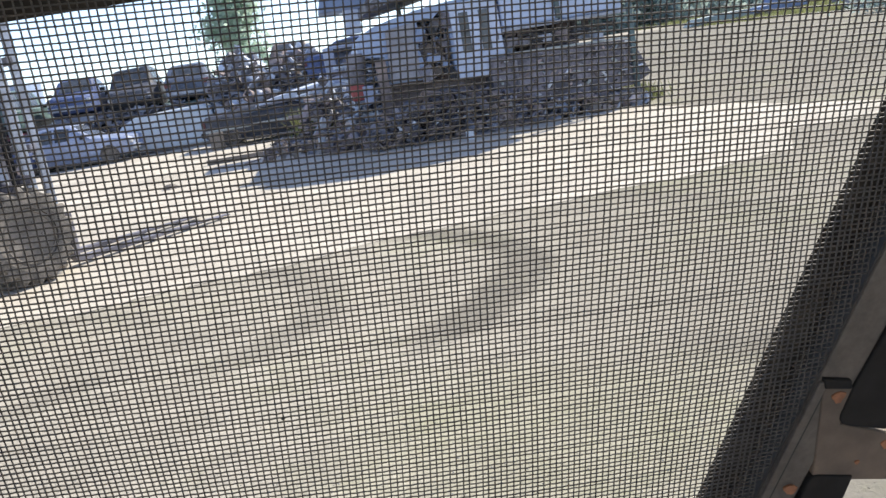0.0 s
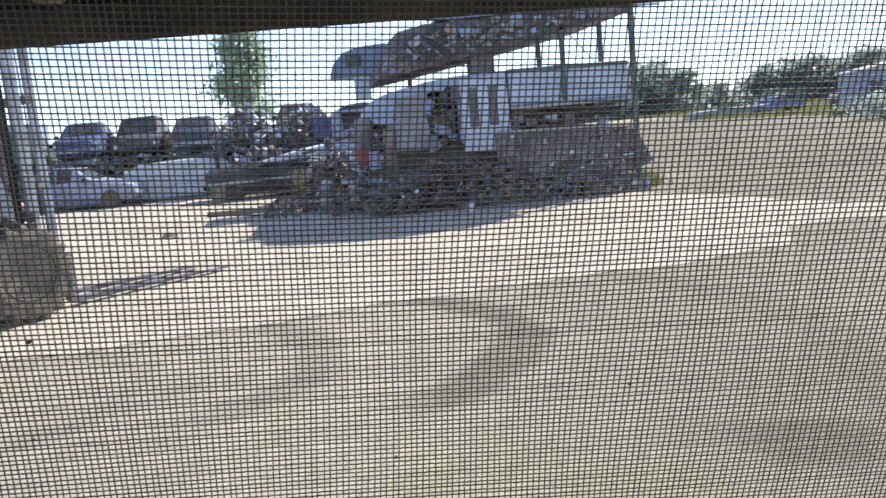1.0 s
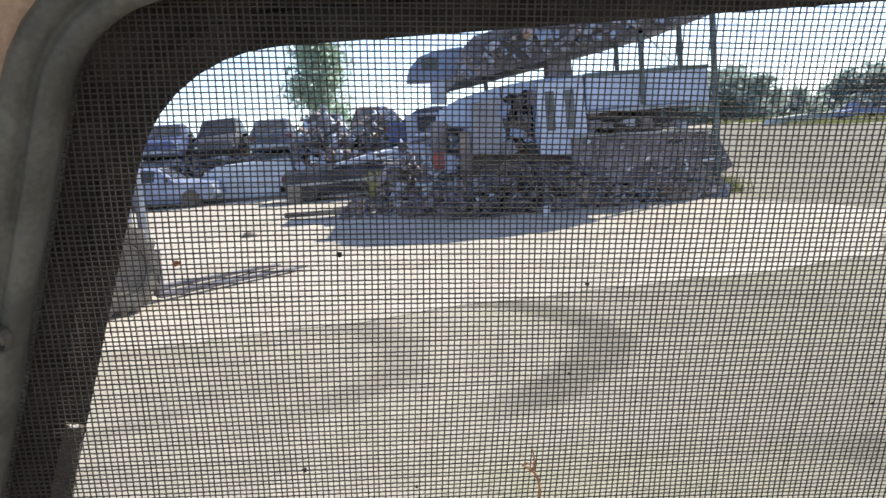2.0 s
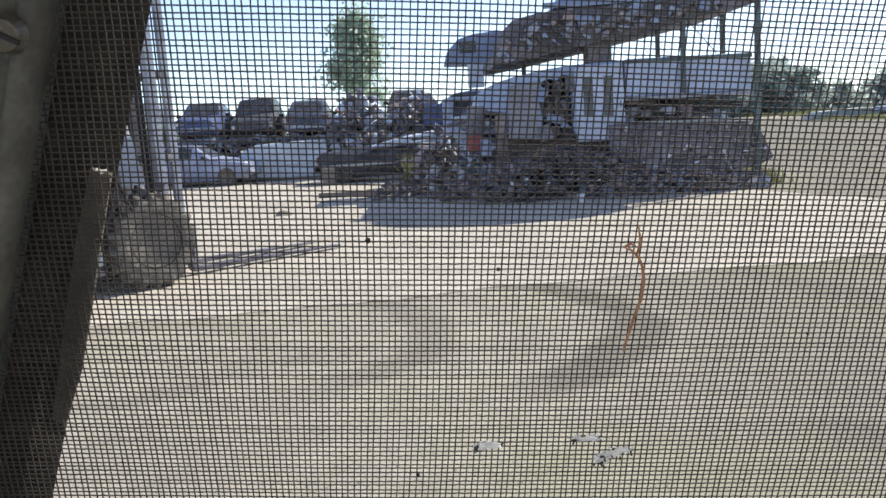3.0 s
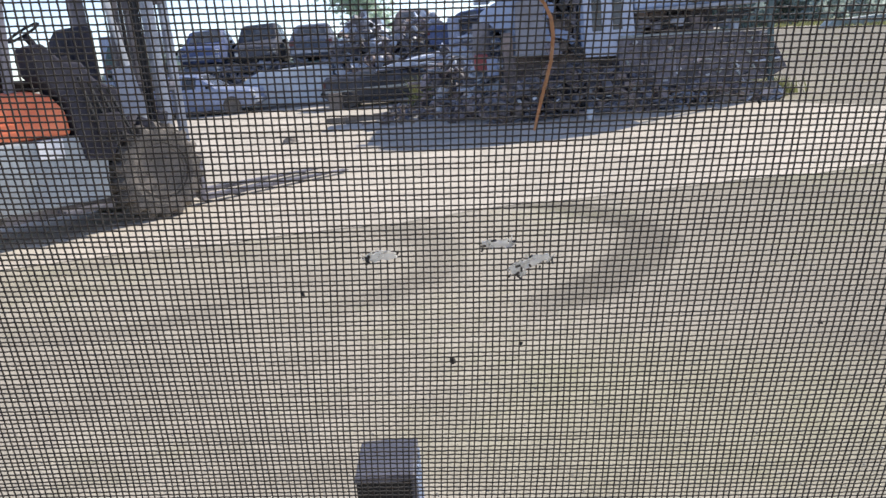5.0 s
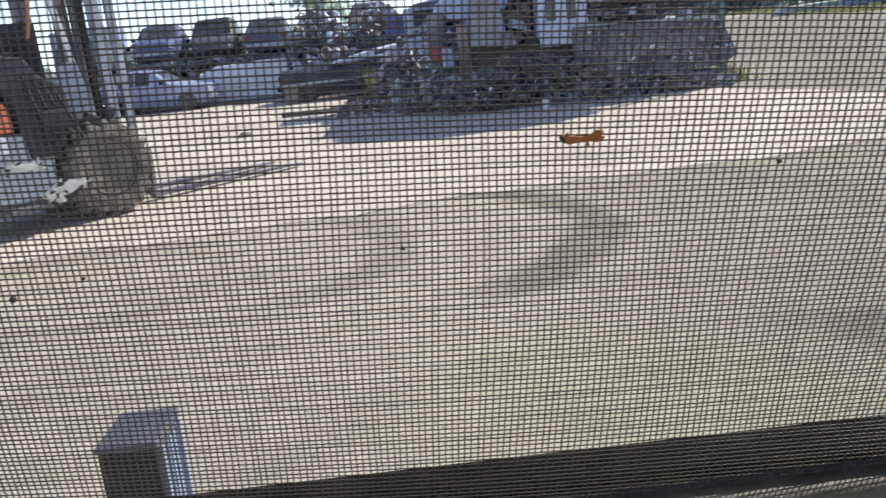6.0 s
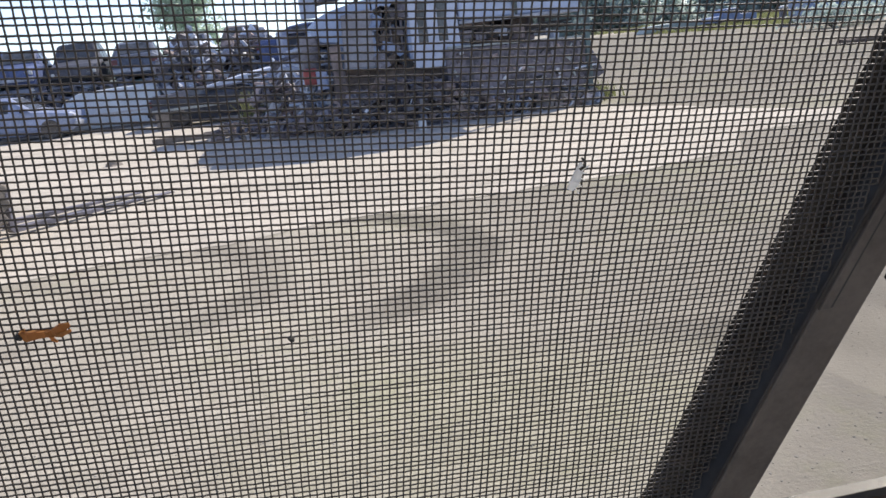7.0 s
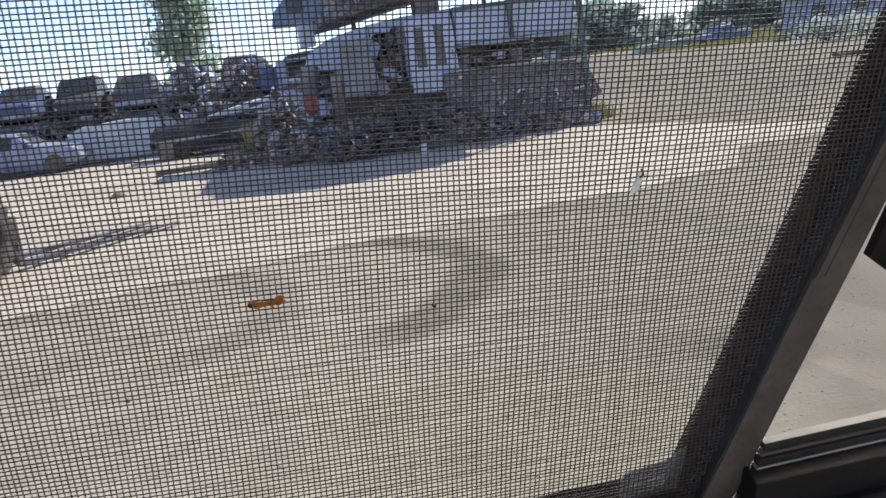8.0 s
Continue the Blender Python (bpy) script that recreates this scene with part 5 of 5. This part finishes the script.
heap("scrap_heap", "dark heap of parts under the hopper", 3.8, 6.9, 17.95, 18.40, 0.42, 170, 18, (DARK, RUSTY, GRIME, GREY, BROWN), 0.3)
heap("scrap_heap", "oily low scrap strewn over the dirt", -1.6, 1.2, 19.6, 25.0, 0.16, 150, 25, (DARK, GRIME, BLACK, GRIME, BROWN), 0.26, 0.2)
heap("scrap_heap", "rusty engine parts piled before the stacked cars", -3.5, -0.3, 30.2, 32.0, 1.5, 220, 2, (RUSTY, DARK, GREY, PALE), 0.5, 0.3)
heap("scrap_heap", "dark heap of engine parts and panels behind the wrecked cab", -0.6, 2.6, 26.6, 28.6, 1.6, 220, 3, (DARK, RUSTY, GREY, PALE), 0.5, 0.3)
heap("scrap_heap", "heap of grimy parts before the wrecked cab", -0.5, 1.2, 23.2, 24.6, 1.35, 190, 5, (DARK, RUSTY, GREY, GREY, PALE, DARK), 0.36, 0.5)
heap("scrap_heap", "tall jumbled heap of black panels and tyres before the stacks", -3.7, -1.6, 31.0, 32.6, 2.9, 280, 14, (BLACK, DARK, GREY, RUSTY, PALE), 0.55, 0.35)
heap("scrap_heap", "jumbled heap of dark and pale panels before the stacks", -1.7, 0.8, 31.0, 32.4, 2.75, 260, 15, (GREY, DARK, PALE, RUSTY, DARK), 0.5, 0.25)
heap("scrap_heap", "dark heap of engines and panels behind the white shell", -9.2, -3.7, 32.45, 33.0, 1.65, 240, 33, (DARK, BLACK, GREY, BLACK), 0.5, 0.15)
heap("scrap_heap", "dark heap of broken parts near the blue car", -12.6, -9.6, 28.0, 29.0, 0.7, 70, 4, (DARK, RUSTY), 0.5)

# tyres stacked behind the blue car
tyre_bm = lathe([(0.19, -0.10), (0.29, -0.11), (0.33, -0.07), (0.33, 0.07), (0.29, 0.11), (0.19, 0.10), (0.19, -0.10)], 20)
bmesh.ops.rotate(tyre_bm, matrix=Matrix.Rotation(radians(90), 3, "Y"), verts=tyre_bm.verts)
tyre_one = part("tyre", tyre_bm, M_DUSTYBLACK)
tyre_one.matrix_world = pose(-9.75, 32.2, 0.11)
tagged(tyre_one, "worn black tyre in a stack behind the blue car", "tyre", "stacked tyres")
r5 = random.Random(6)
for k in range(1, 13):
    copy_thing(tyre_one, pose(-9.75 - 0.7 * (k % 2) + r5.uniform(-0.05, 0.05), 32.2 + r5.uniform(-0.05, 0.05), 0.11 + 0.22 * (k // 2)))

# low black wreck with a pale crushed shell lying on it
car("saloon", PAINTS[0], "low black scrap car with a flattened roof", pose(-1.55, 28.2, 0, 0, 0, 87), "", True, 0.45, 43)
crushed = thing("crushed_shell", "pale lavender-grey crushed car shell lying on the black scrap car", "car shell", pose(-0.70, 28.2, 1.10, 0, -3, 2))
bm = prism([(-1.38, 0.0), (-1.30, 0.10), (-0.70, 0.20), (0.1, 0.30), (0.9, 0.36), (1.28, 0.33), (1.40, 0.18), (1.40, 0.0)], -0.70, 0.70, None, 0.03)
for v in bm.verts:
    v.co.z += 0.04 * noise.noise(v.co * 2.3)
part("body", bm, M_PALEPAINT, crushed)
part("window_gap", box((0.45, -0.705, 0.17), (0.9, 0.03, 0.09), 0.01), M_GLASSDARK, crushed, "dark crushed window line")
part("sill_bar", box((-0.2, -0.72, 0.03), (2.3, 0.03, 0.05), 0.008), M_DARKSTEEL, crushed)
# long pale rail lying along the foot of the wreck
rail = part("metal_rail", beam((-3.6, 27.1, 0.56), (-0.2, 26.9, 0.62), 0.08, 0.07, None, 0.01), M_DULLALU)
tagged(rail, "long pale metal rail resting on blocks", "rail")
for x in (-3.3, -0.6):
    tagged(part("block", box((x, 27.0, 0.265), (0.4, 0.3, 0.53), 0.02), M_TIMBER), "short timber block under the metal rail", "block", "blocks under the rail")
for k, x in enumerate((-2.0, -0.8, 0.5, 1.7)):
    ob = part("timber", beam((x - 1.0, 25.2 + 0.35 * k - 3.2, 0.07), (x + 1.3, 25.0 + 0.35 * k - 3.2, 0.07), 0.12, 0.12, None, 0.01), M_TIMBER)
    tagged(ob, "weathered grey timber lying on the dirt", "timber", "timbers on the dirt")
for k, (x, y, s) in enumerate(((-0.1, 21.6, 0.2), (2.9, 17.2, 0.17), (3.5, 30.2, 0.22), (-3.2, 17.9, 0.25))):
    b = thing("bucket" if k < 3 else "stone", "white plastic bucket on the ground" if k < 3 else "grey stone on the dirt", "bucket" if k < 3 else "stone", pose(x, y, 0))
    if k < 3:
        part("pail", lathe([(0.001, 0.0), (s * 0.42, 0.0), (s * 0.5, s * 1.1), (s * 0.53, s * 1.1), (s * 0.53, s * 1.16), (s * 0.48, s * 1.16), (s * 0.40, 0.02)], 18), M_WHITEPAINT, b).matrix_local = pose(0, 0, 0, 0, -90, 0)
    else:
        q = bmesh.new()
        bmesh.ops.create_icosphere(q, subdivisions=2, radius=s)
        for v in q.verts:
            v.co *= 0.75 + 0.4 * noise.noise(v.co * 4)
            v.co.z = max(v.co.z * 0.6, -0.02)
        part("rock", q, M_TIMBER, b)
cabin = thing("wrecked_cab", "pale blue wrecked truck cab shell standing in the heap", "truck cab", pose(0.98, 25.4, 0, 0, 0, 8))
bm = bmesh.new()
for x in (-0.56, 0.56):
    prism([(x - 0.03, 0.55), (x - 0.03, 2.36), (x + 0.03, 2.36), (x + 0.03, 0.55)], -0.5, 0.6, bm, 0.01)
box((0, 0.05, 2.38), (1.18, 1.15, 0.09), 0.03, bm)
box((0, -0.50, 1.15), (1.12, 0.07, 1.20), 0.03, bm)
box((0, 0.60, 1.45), (1.12, 0.06, 1.80), 0.02, bm)
for x in (-0.50, 0.50):
    box((x, -0.50, 2.05), (0.12, 0.07, 0.62), 0.015, bm)
part("shell", bm, M_CARBLUE, cabin)
part("grille", box((0, -0.545, 0.95), (0.7, 0.03, 0.26), 0.01), M_DARKSTEEL, cabin)
part("chassis", box((0, 0.05, 0.30), (0.9, 1.1, 0.56), 0.02), M_SLUDGE, cabin)
# blue steel container far behind the cars
con = thing("shipping_container", "blue-grey steel container behind the stacked cars", "container", pose(-15.2, 44, 0))
part("box", box((0, 1.2, 1.75), (3.0, 2.4, 3.5), 0.03), M_GREYBLUE, con)
for k in range(14):
    part("corrugation", box((-1.4 + 0.21 * k, -0.01, 1.75), (0.09, 0.04, 3.3), 0.01), M_GREYBLUE, con)


# ---- growing things ----
def leaves(count, seed, inside, size, aspect=1.6):
    """Quads scattered by the function inside(gen) -> points (n, 3)."""
    gen = np.random.default_rng(seed)
    p = inside(gen, count)
    n = len(p)
    a, b = gen.normal(size=(n, 3)), gen.normal(size=(n, 3))
    a /= np.linalg.norm(a, axis=1, keepdims=True)
    b -= a * (a * b).sum(1, keepdims=True)
    b /= np.linalg.norm(b, axis=1, keepdims=True)
    s = size * gen.uniform(0.6, 1.3, (n, 1))
    co = np.stack([p - a * s * aspect / 2, p + b * s * 0.4, p + a * s * aspect / 2, p - b * s * 0.4], 1).reshape(-1, 3)
    return co, np.arange(4 * n).reshape(-1, 4)


def tree(label, m, height, width, count, size, seed, material, shape="poplar", group=""):
    ob = thing("tree", label, "tree", m, group)
    r = random.Random(seed)
    bm = rod((0, 0, -0.1), (0.1, 0, height * 0.45), 0.03 * height, None, 9, 0.018 * height)
    rod((0.1, 0, height * 0.45), (0, 0.05, height * 0.92), 0.018 * height, bm, 8, 0.005 * height)
    tips = []
    for k in range(16):
        z = height * r.uniform(0.12 if shape == "poplar" else 0.06, 0.85)
        a = r.uniform(0, 2 * math.pi)
        f = z / height
        reach = width / 2 * ((1.15 - f) if shape == "poplar" else math.sqrt(max(0.1, 1 - (1.8 * (f - 0.55)) ** 2)))
        tip = Vector((math.cos(a) * reach, math.sin(a) * reach, z + 0.12 * height * (1 if shape == "poplar" else 0.6)))
        rod((0.05, 0, z), tip, 0.006 * height, bm, 5, 0.002 * height)
        tips.append(tip)
        tips.append(Vector((0.05, 0, z)).lerp(tip, 0.55))
    part("trunk", bm, M_BARK, ob)
    for _ in range(10):
        tips.append(Vector((r.uniform(-0.15, 0.15) * width, r.uniform(-0.15, 0.15) * width, height * r.uniform(0.5, 0.98))))
    tip_a = np.array([tuple(t) for t in tips])

    def inside(gen, n):
        c = tip_a[gen.integers(0, len(tip_a), n)]
        return c + gen.normal(size=(n, 3)) * np.array([0.13, 0.13, 0.075 * height / width]) * width * gen.uniform(0.4, 1.1, (n, 1))

    co, f = leaves(count, seed, inside, size)
    from_arrays("crown", co, f, material, ob)
    return ob


tree("tall pale green tree behind the stacked cars", pose(-4.2, 50, 0), 7.7, 3.9, 11000, 0.20, 5, M_LEAF)
wood = [tree("round broadleaf tree in the far tree line", pose(47, 138, 0), 9.0, 7.5, 4200, 0.68, 9, M_LEAFHAZE, "round", "far tree line"),
        tree("uneven broadleaf tree in the far tree line", pose(51, 140, 0), 8.2, 8.5, 4200, 0.68, 10, M_LEAFHAZE, "round", "far tree line"),
        tree("low spreading tree in the far tree line", pose(55, 137, 0), 7.0, 8.0, 4200, 0.68, 12, M_LEAFHAZE, "round", "far tree line")]
rng = random.Random(21)
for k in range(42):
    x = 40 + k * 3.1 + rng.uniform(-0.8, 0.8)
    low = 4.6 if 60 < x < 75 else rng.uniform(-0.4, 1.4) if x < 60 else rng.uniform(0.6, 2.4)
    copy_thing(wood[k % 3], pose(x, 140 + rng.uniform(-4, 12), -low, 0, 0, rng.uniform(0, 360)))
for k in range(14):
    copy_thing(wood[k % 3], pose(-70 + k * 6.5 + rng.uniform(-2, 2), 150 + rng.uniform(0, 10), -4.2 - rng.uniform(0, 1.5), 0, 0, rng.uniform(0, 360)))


def grass_patch(name, label, x0, x1, y0, y1, count, tall, seed):
    gen = np.random.default_rng(seed)
    cl = np.stack([gen.uniform(x0, x1, count // 12), gen.uniform(y0, y1, count // 12)], 1)
    p = cl[gen.integers(0, len(cl), count)] + gen.normal(size=(count, 2)) * 0.12 * (1 + 0.02 * y0)
    h = tall * gen.uniform(0.4, 1.3, count)
    a = gen.uniform(0, 2 * math.pi, count)
    w = 0.02 + 0.0006 * y0
    lean = gen.normal(size=(count, 2)) * 0.3
    co = np.zeros((count, 3, 3))
    co[:, 0, :2] = p + np.stack([np.cos(a), np.sin(a)], 1) * w
    co[:, 1, :2] = p - np.stack([np.cos(a), np.sin(a)], 1) * w
    co[:, 2, :2] = p + lean * h[:, None]
    co[:, 2, 2] = h
    ob = from_arrays(name, co.reshape(-1, 3), np.arange(3 * count).reshape(-1, 3), M_GRASS)
    return tagged(ob, label, "grass", kind="stuff")


grass_patch("grass", "yellow-green weeds at the foot of the machine", 7.0, 7.5, 18.9, 20.2, 500, 0.34, 1)
grass_patch("grass", "weeds growing through the scrap", -0.7, 0.5, 25.3, 26.4, 900, 0.75, 2)
grass_patch("grass", "strip of long grass by the parked vehicles", 37, 90, 58, 84, 30000, 0.34, 3)
grass_patch("grass", "green verge below the tree line", 46, 140, 80, 130, 21000, 0.6, 4)
grass_patch("grass", "grass behind the machine", 6.0, 9.0, 40.0, 52.0, 5000, 0.35, 6)

# ---- far vehicles on the right ----
pick = thing("pickup_truck", "blue pickup truck parked in the long grass", "pickup truck", pose(43.5, 80, 0, 0, 0, 8))
part("body", prism([(-2.6, 0.45), (-2.6, 0.95), (-1.3, 1.05), (-0.9, 1.65), (0.5, 1.68), (0.7, 1.1), (2.6, 1.08), (2.6, 0.45)], -0.9, 0.9, None, 0.08), M_PLASTICBLUE, pick)
for x in (-1.7, 1.7):
    wheel(pick, x, -0.75, 0.36, 0.36, 0.25, 5, 12)
    wheel(pick, x, 0.75, 0.36, 0.36, 0.25, 5, 12)
part("side_window", box((-0.2, -0.905, 1.38), (1.0, 0.03, 0.36), 0.01), M_GLASSDARK, pick)
boat = thing("boat_hull", "dull green-grey upturned boat hull in the grass", "boat", pose(40.2, 85, 0, 0, 0, 4))
part("hull", prism([(-4.0, 0.05), (-3.2, 0.75), (1.6, 0.95), (3.8, 0.85), (4.0, 0.05)], -0.9, 0.9, None, 0.12), mat("dull_green_grey_hull", (0.34, 0.40, 0.37), (0.22, 0.27, 0.25), 0.5, 0, 14, 1.4, 0.1), boat)
pipe = part("pipe", rod((46.5, 76, 1.25), (56.5, 77, 1.45), 0.12, None, 12), M_WHITEPAINT)
tagged(pipe, "long pale pipe resting on dark stands", "pipe")
for x in (46.6, 51.0, 55.4):
    tagged(part("stand", box((x + 0.5, 76.5, 0.58), (0.5, 0.5, 1.12), 0.02), M_DARKSTEEL), "dark steel stand under the pipe", "stand", "pipe stands")
hut = thing("trailer_home", "blue-grey trailer home with a low gabled roof", "trailer home", pose(38.6, 58, 0, 0, 0, -10))
part("wall", box((2.5, 1.5, 1.75), (7.0, 3.0, 2.3), 0.03), M_GREYBLUE, hut)
part("roof", prism([(-1.2, 2.85), (2.5, 3.45), (6.2, 2.85), (6.2, 2.95), (2.5, 3.58), (-1.2, 2.95)], -0.1, 3.1, None, 0.02), M_GREYMACH, hut)
for x in (0.5, 3.4):
    part("window", box((x, -0.02, 1.9), (0.9, 0.06, 0.8), 0.01), M_GLASSDARK, hut)
part("skirt", box((2.5, 1.5, 0.31), (6.8, 2.8, 0.6), 0.02), M_DARKSTEEL, hut)


def shrub(label, m, w, h, count, seed):
    ob = thing("shrub", label, "shrub", m)
    bm = bmesh.new()
    r = random.Random(seed)
    for _ in range(9):
        a = r.uniform(0, 6.28)
        rod((0, 0, 0), (math.cos(a) * w * 0.4, math.sin(a) * w * 0.4, h * r.uniform(0.5, 0.9)), 0.03, bm, 5, 0.008)
    part("stems", bm, M_BARK, ob)

    def inside(gen, n):
        q = gen.normal(size=(n, 3)) * np.array([w * 0.24, w * 0.24, h * 0.2]) + np.array([0, 0, h * 0.5])
        q[:, 2] = np.abs(q[:, 2])
        return q

    co, f = leaves(count, seed, inside, 0.16)
    from_arrays("crown", co, f, M_LEAFHAZE, ob)


shrub("dark shrub before the trailer home", pose(31.2, 45.5, 0), 3.6, 1.5, 1400, 4)
shrub("small dark shrub beside the track", pose(34.2, 46.5, 0), 3.0, 1.3, 900, 5)
logs = thing("log_pile", "dark logs lying beside the track", "log pile", pose(21.0, 28.5, 0, 0, 0, 14))
for k in range(3):
    part("log", rod((-1.2 + 0.2 * k, 0.26 * k, 0.09), (3.2 - 0.1 * k, 0.26 * k + 0.1, 0.09), 0.09, None, 10), M_BARK, logs)


# ---- loose stones and low weeds in the gravel ----
def pebbles(name, label, count, seed, lo, hi, material):
    gen = np.random.default_rng(seed)
    p = np.stack([gen.uniform(-2.5, 6.5, count), 1.6 + 7.2 * gen.random(count) ** 1.4], 1)
    r = gen.uniform(lo, hi, count) * gen.uniform(0.6, 1.0, count)
    unit = np.array([(1, 0, 0), (0, 1, 0), (-1, 0, 0), (0, -1, 0), (0, 0, 0.38), (0, 0, -0.3)])
    ang = gen.uniform(0, 6.28, count)
    v = unit[None] * r[:, None, None] * gen.uniform(0.6, 1.3, (count, 6, 1))
    x = v[..., 0] * np.cos(ang)[:, None] - v[..., 1] * np.sin(ang)[:, None]
    y = v[..., 0] * np.sin(ang)[:, None] + v[..., 1] * np.cos(ang)[:, None]
    co = np.stack([x + p[:, :1], y + p[:, 1:], v[..., 2] + r[:, None] * 0.1], 2)
    tri = np.array([(0, 1, 4), (1, 2, 4), (2, 3, 4), (3, 0, 4), (1, 0, 5), (2, 1, 5), (3, 2, 5), (0, 3, 5)])
    f = (tri[None] + 6 * np.arange(count)[:, None, None]).reshape(-1, 3)
    return tagged(from_arrays(name, co.reshape(-1, 3), f, material), label, "gravel", kind="stuff")


pebbles("gravel_stones", "small grey stones scattered over the yard", 9000, 31, 0.003, 0.009, M_PEBBLE)
pebbles("gravel_stones", "small brown stones scattered over the yard", 110, 32, 0.003, 0.008, M_TIMBER)

# bright torn bits of metal among the dark scrap
r4 = random.Random(23)
for k in range(26):
    x, y = (r4.uniform(1.2, 4.6), r4.uniform(17.6, 17.9)) if k < 16 else (r4.uniform(4.2, 6.6), r4.uniform(18.15, 18.25))
    z = r4.uniform(0.25, 0.75) if k < 16 else r4.uniform(0.2, 0.5)
    s = r4.uniform(0.03, 0.08)
    b = box((0, 0, 0), (s * 2, s * r4.uniform(0.6, 1.5), 0.012), 0.003, None, Euler((r4.uniform(-1.2, 1.2), r4.uniform(-1.2, 1.2), r4.uniform(0, 3))).to_matrix())
    q = part("metal_scrap", b, M_ALU if k % 2 else M_WHITEPAINT)
    q.matrix_world = pose(x, y, z)
    tagged(q, "bright torn metal bit lying in the scrap", "scrap", "bright bits in the scrap")
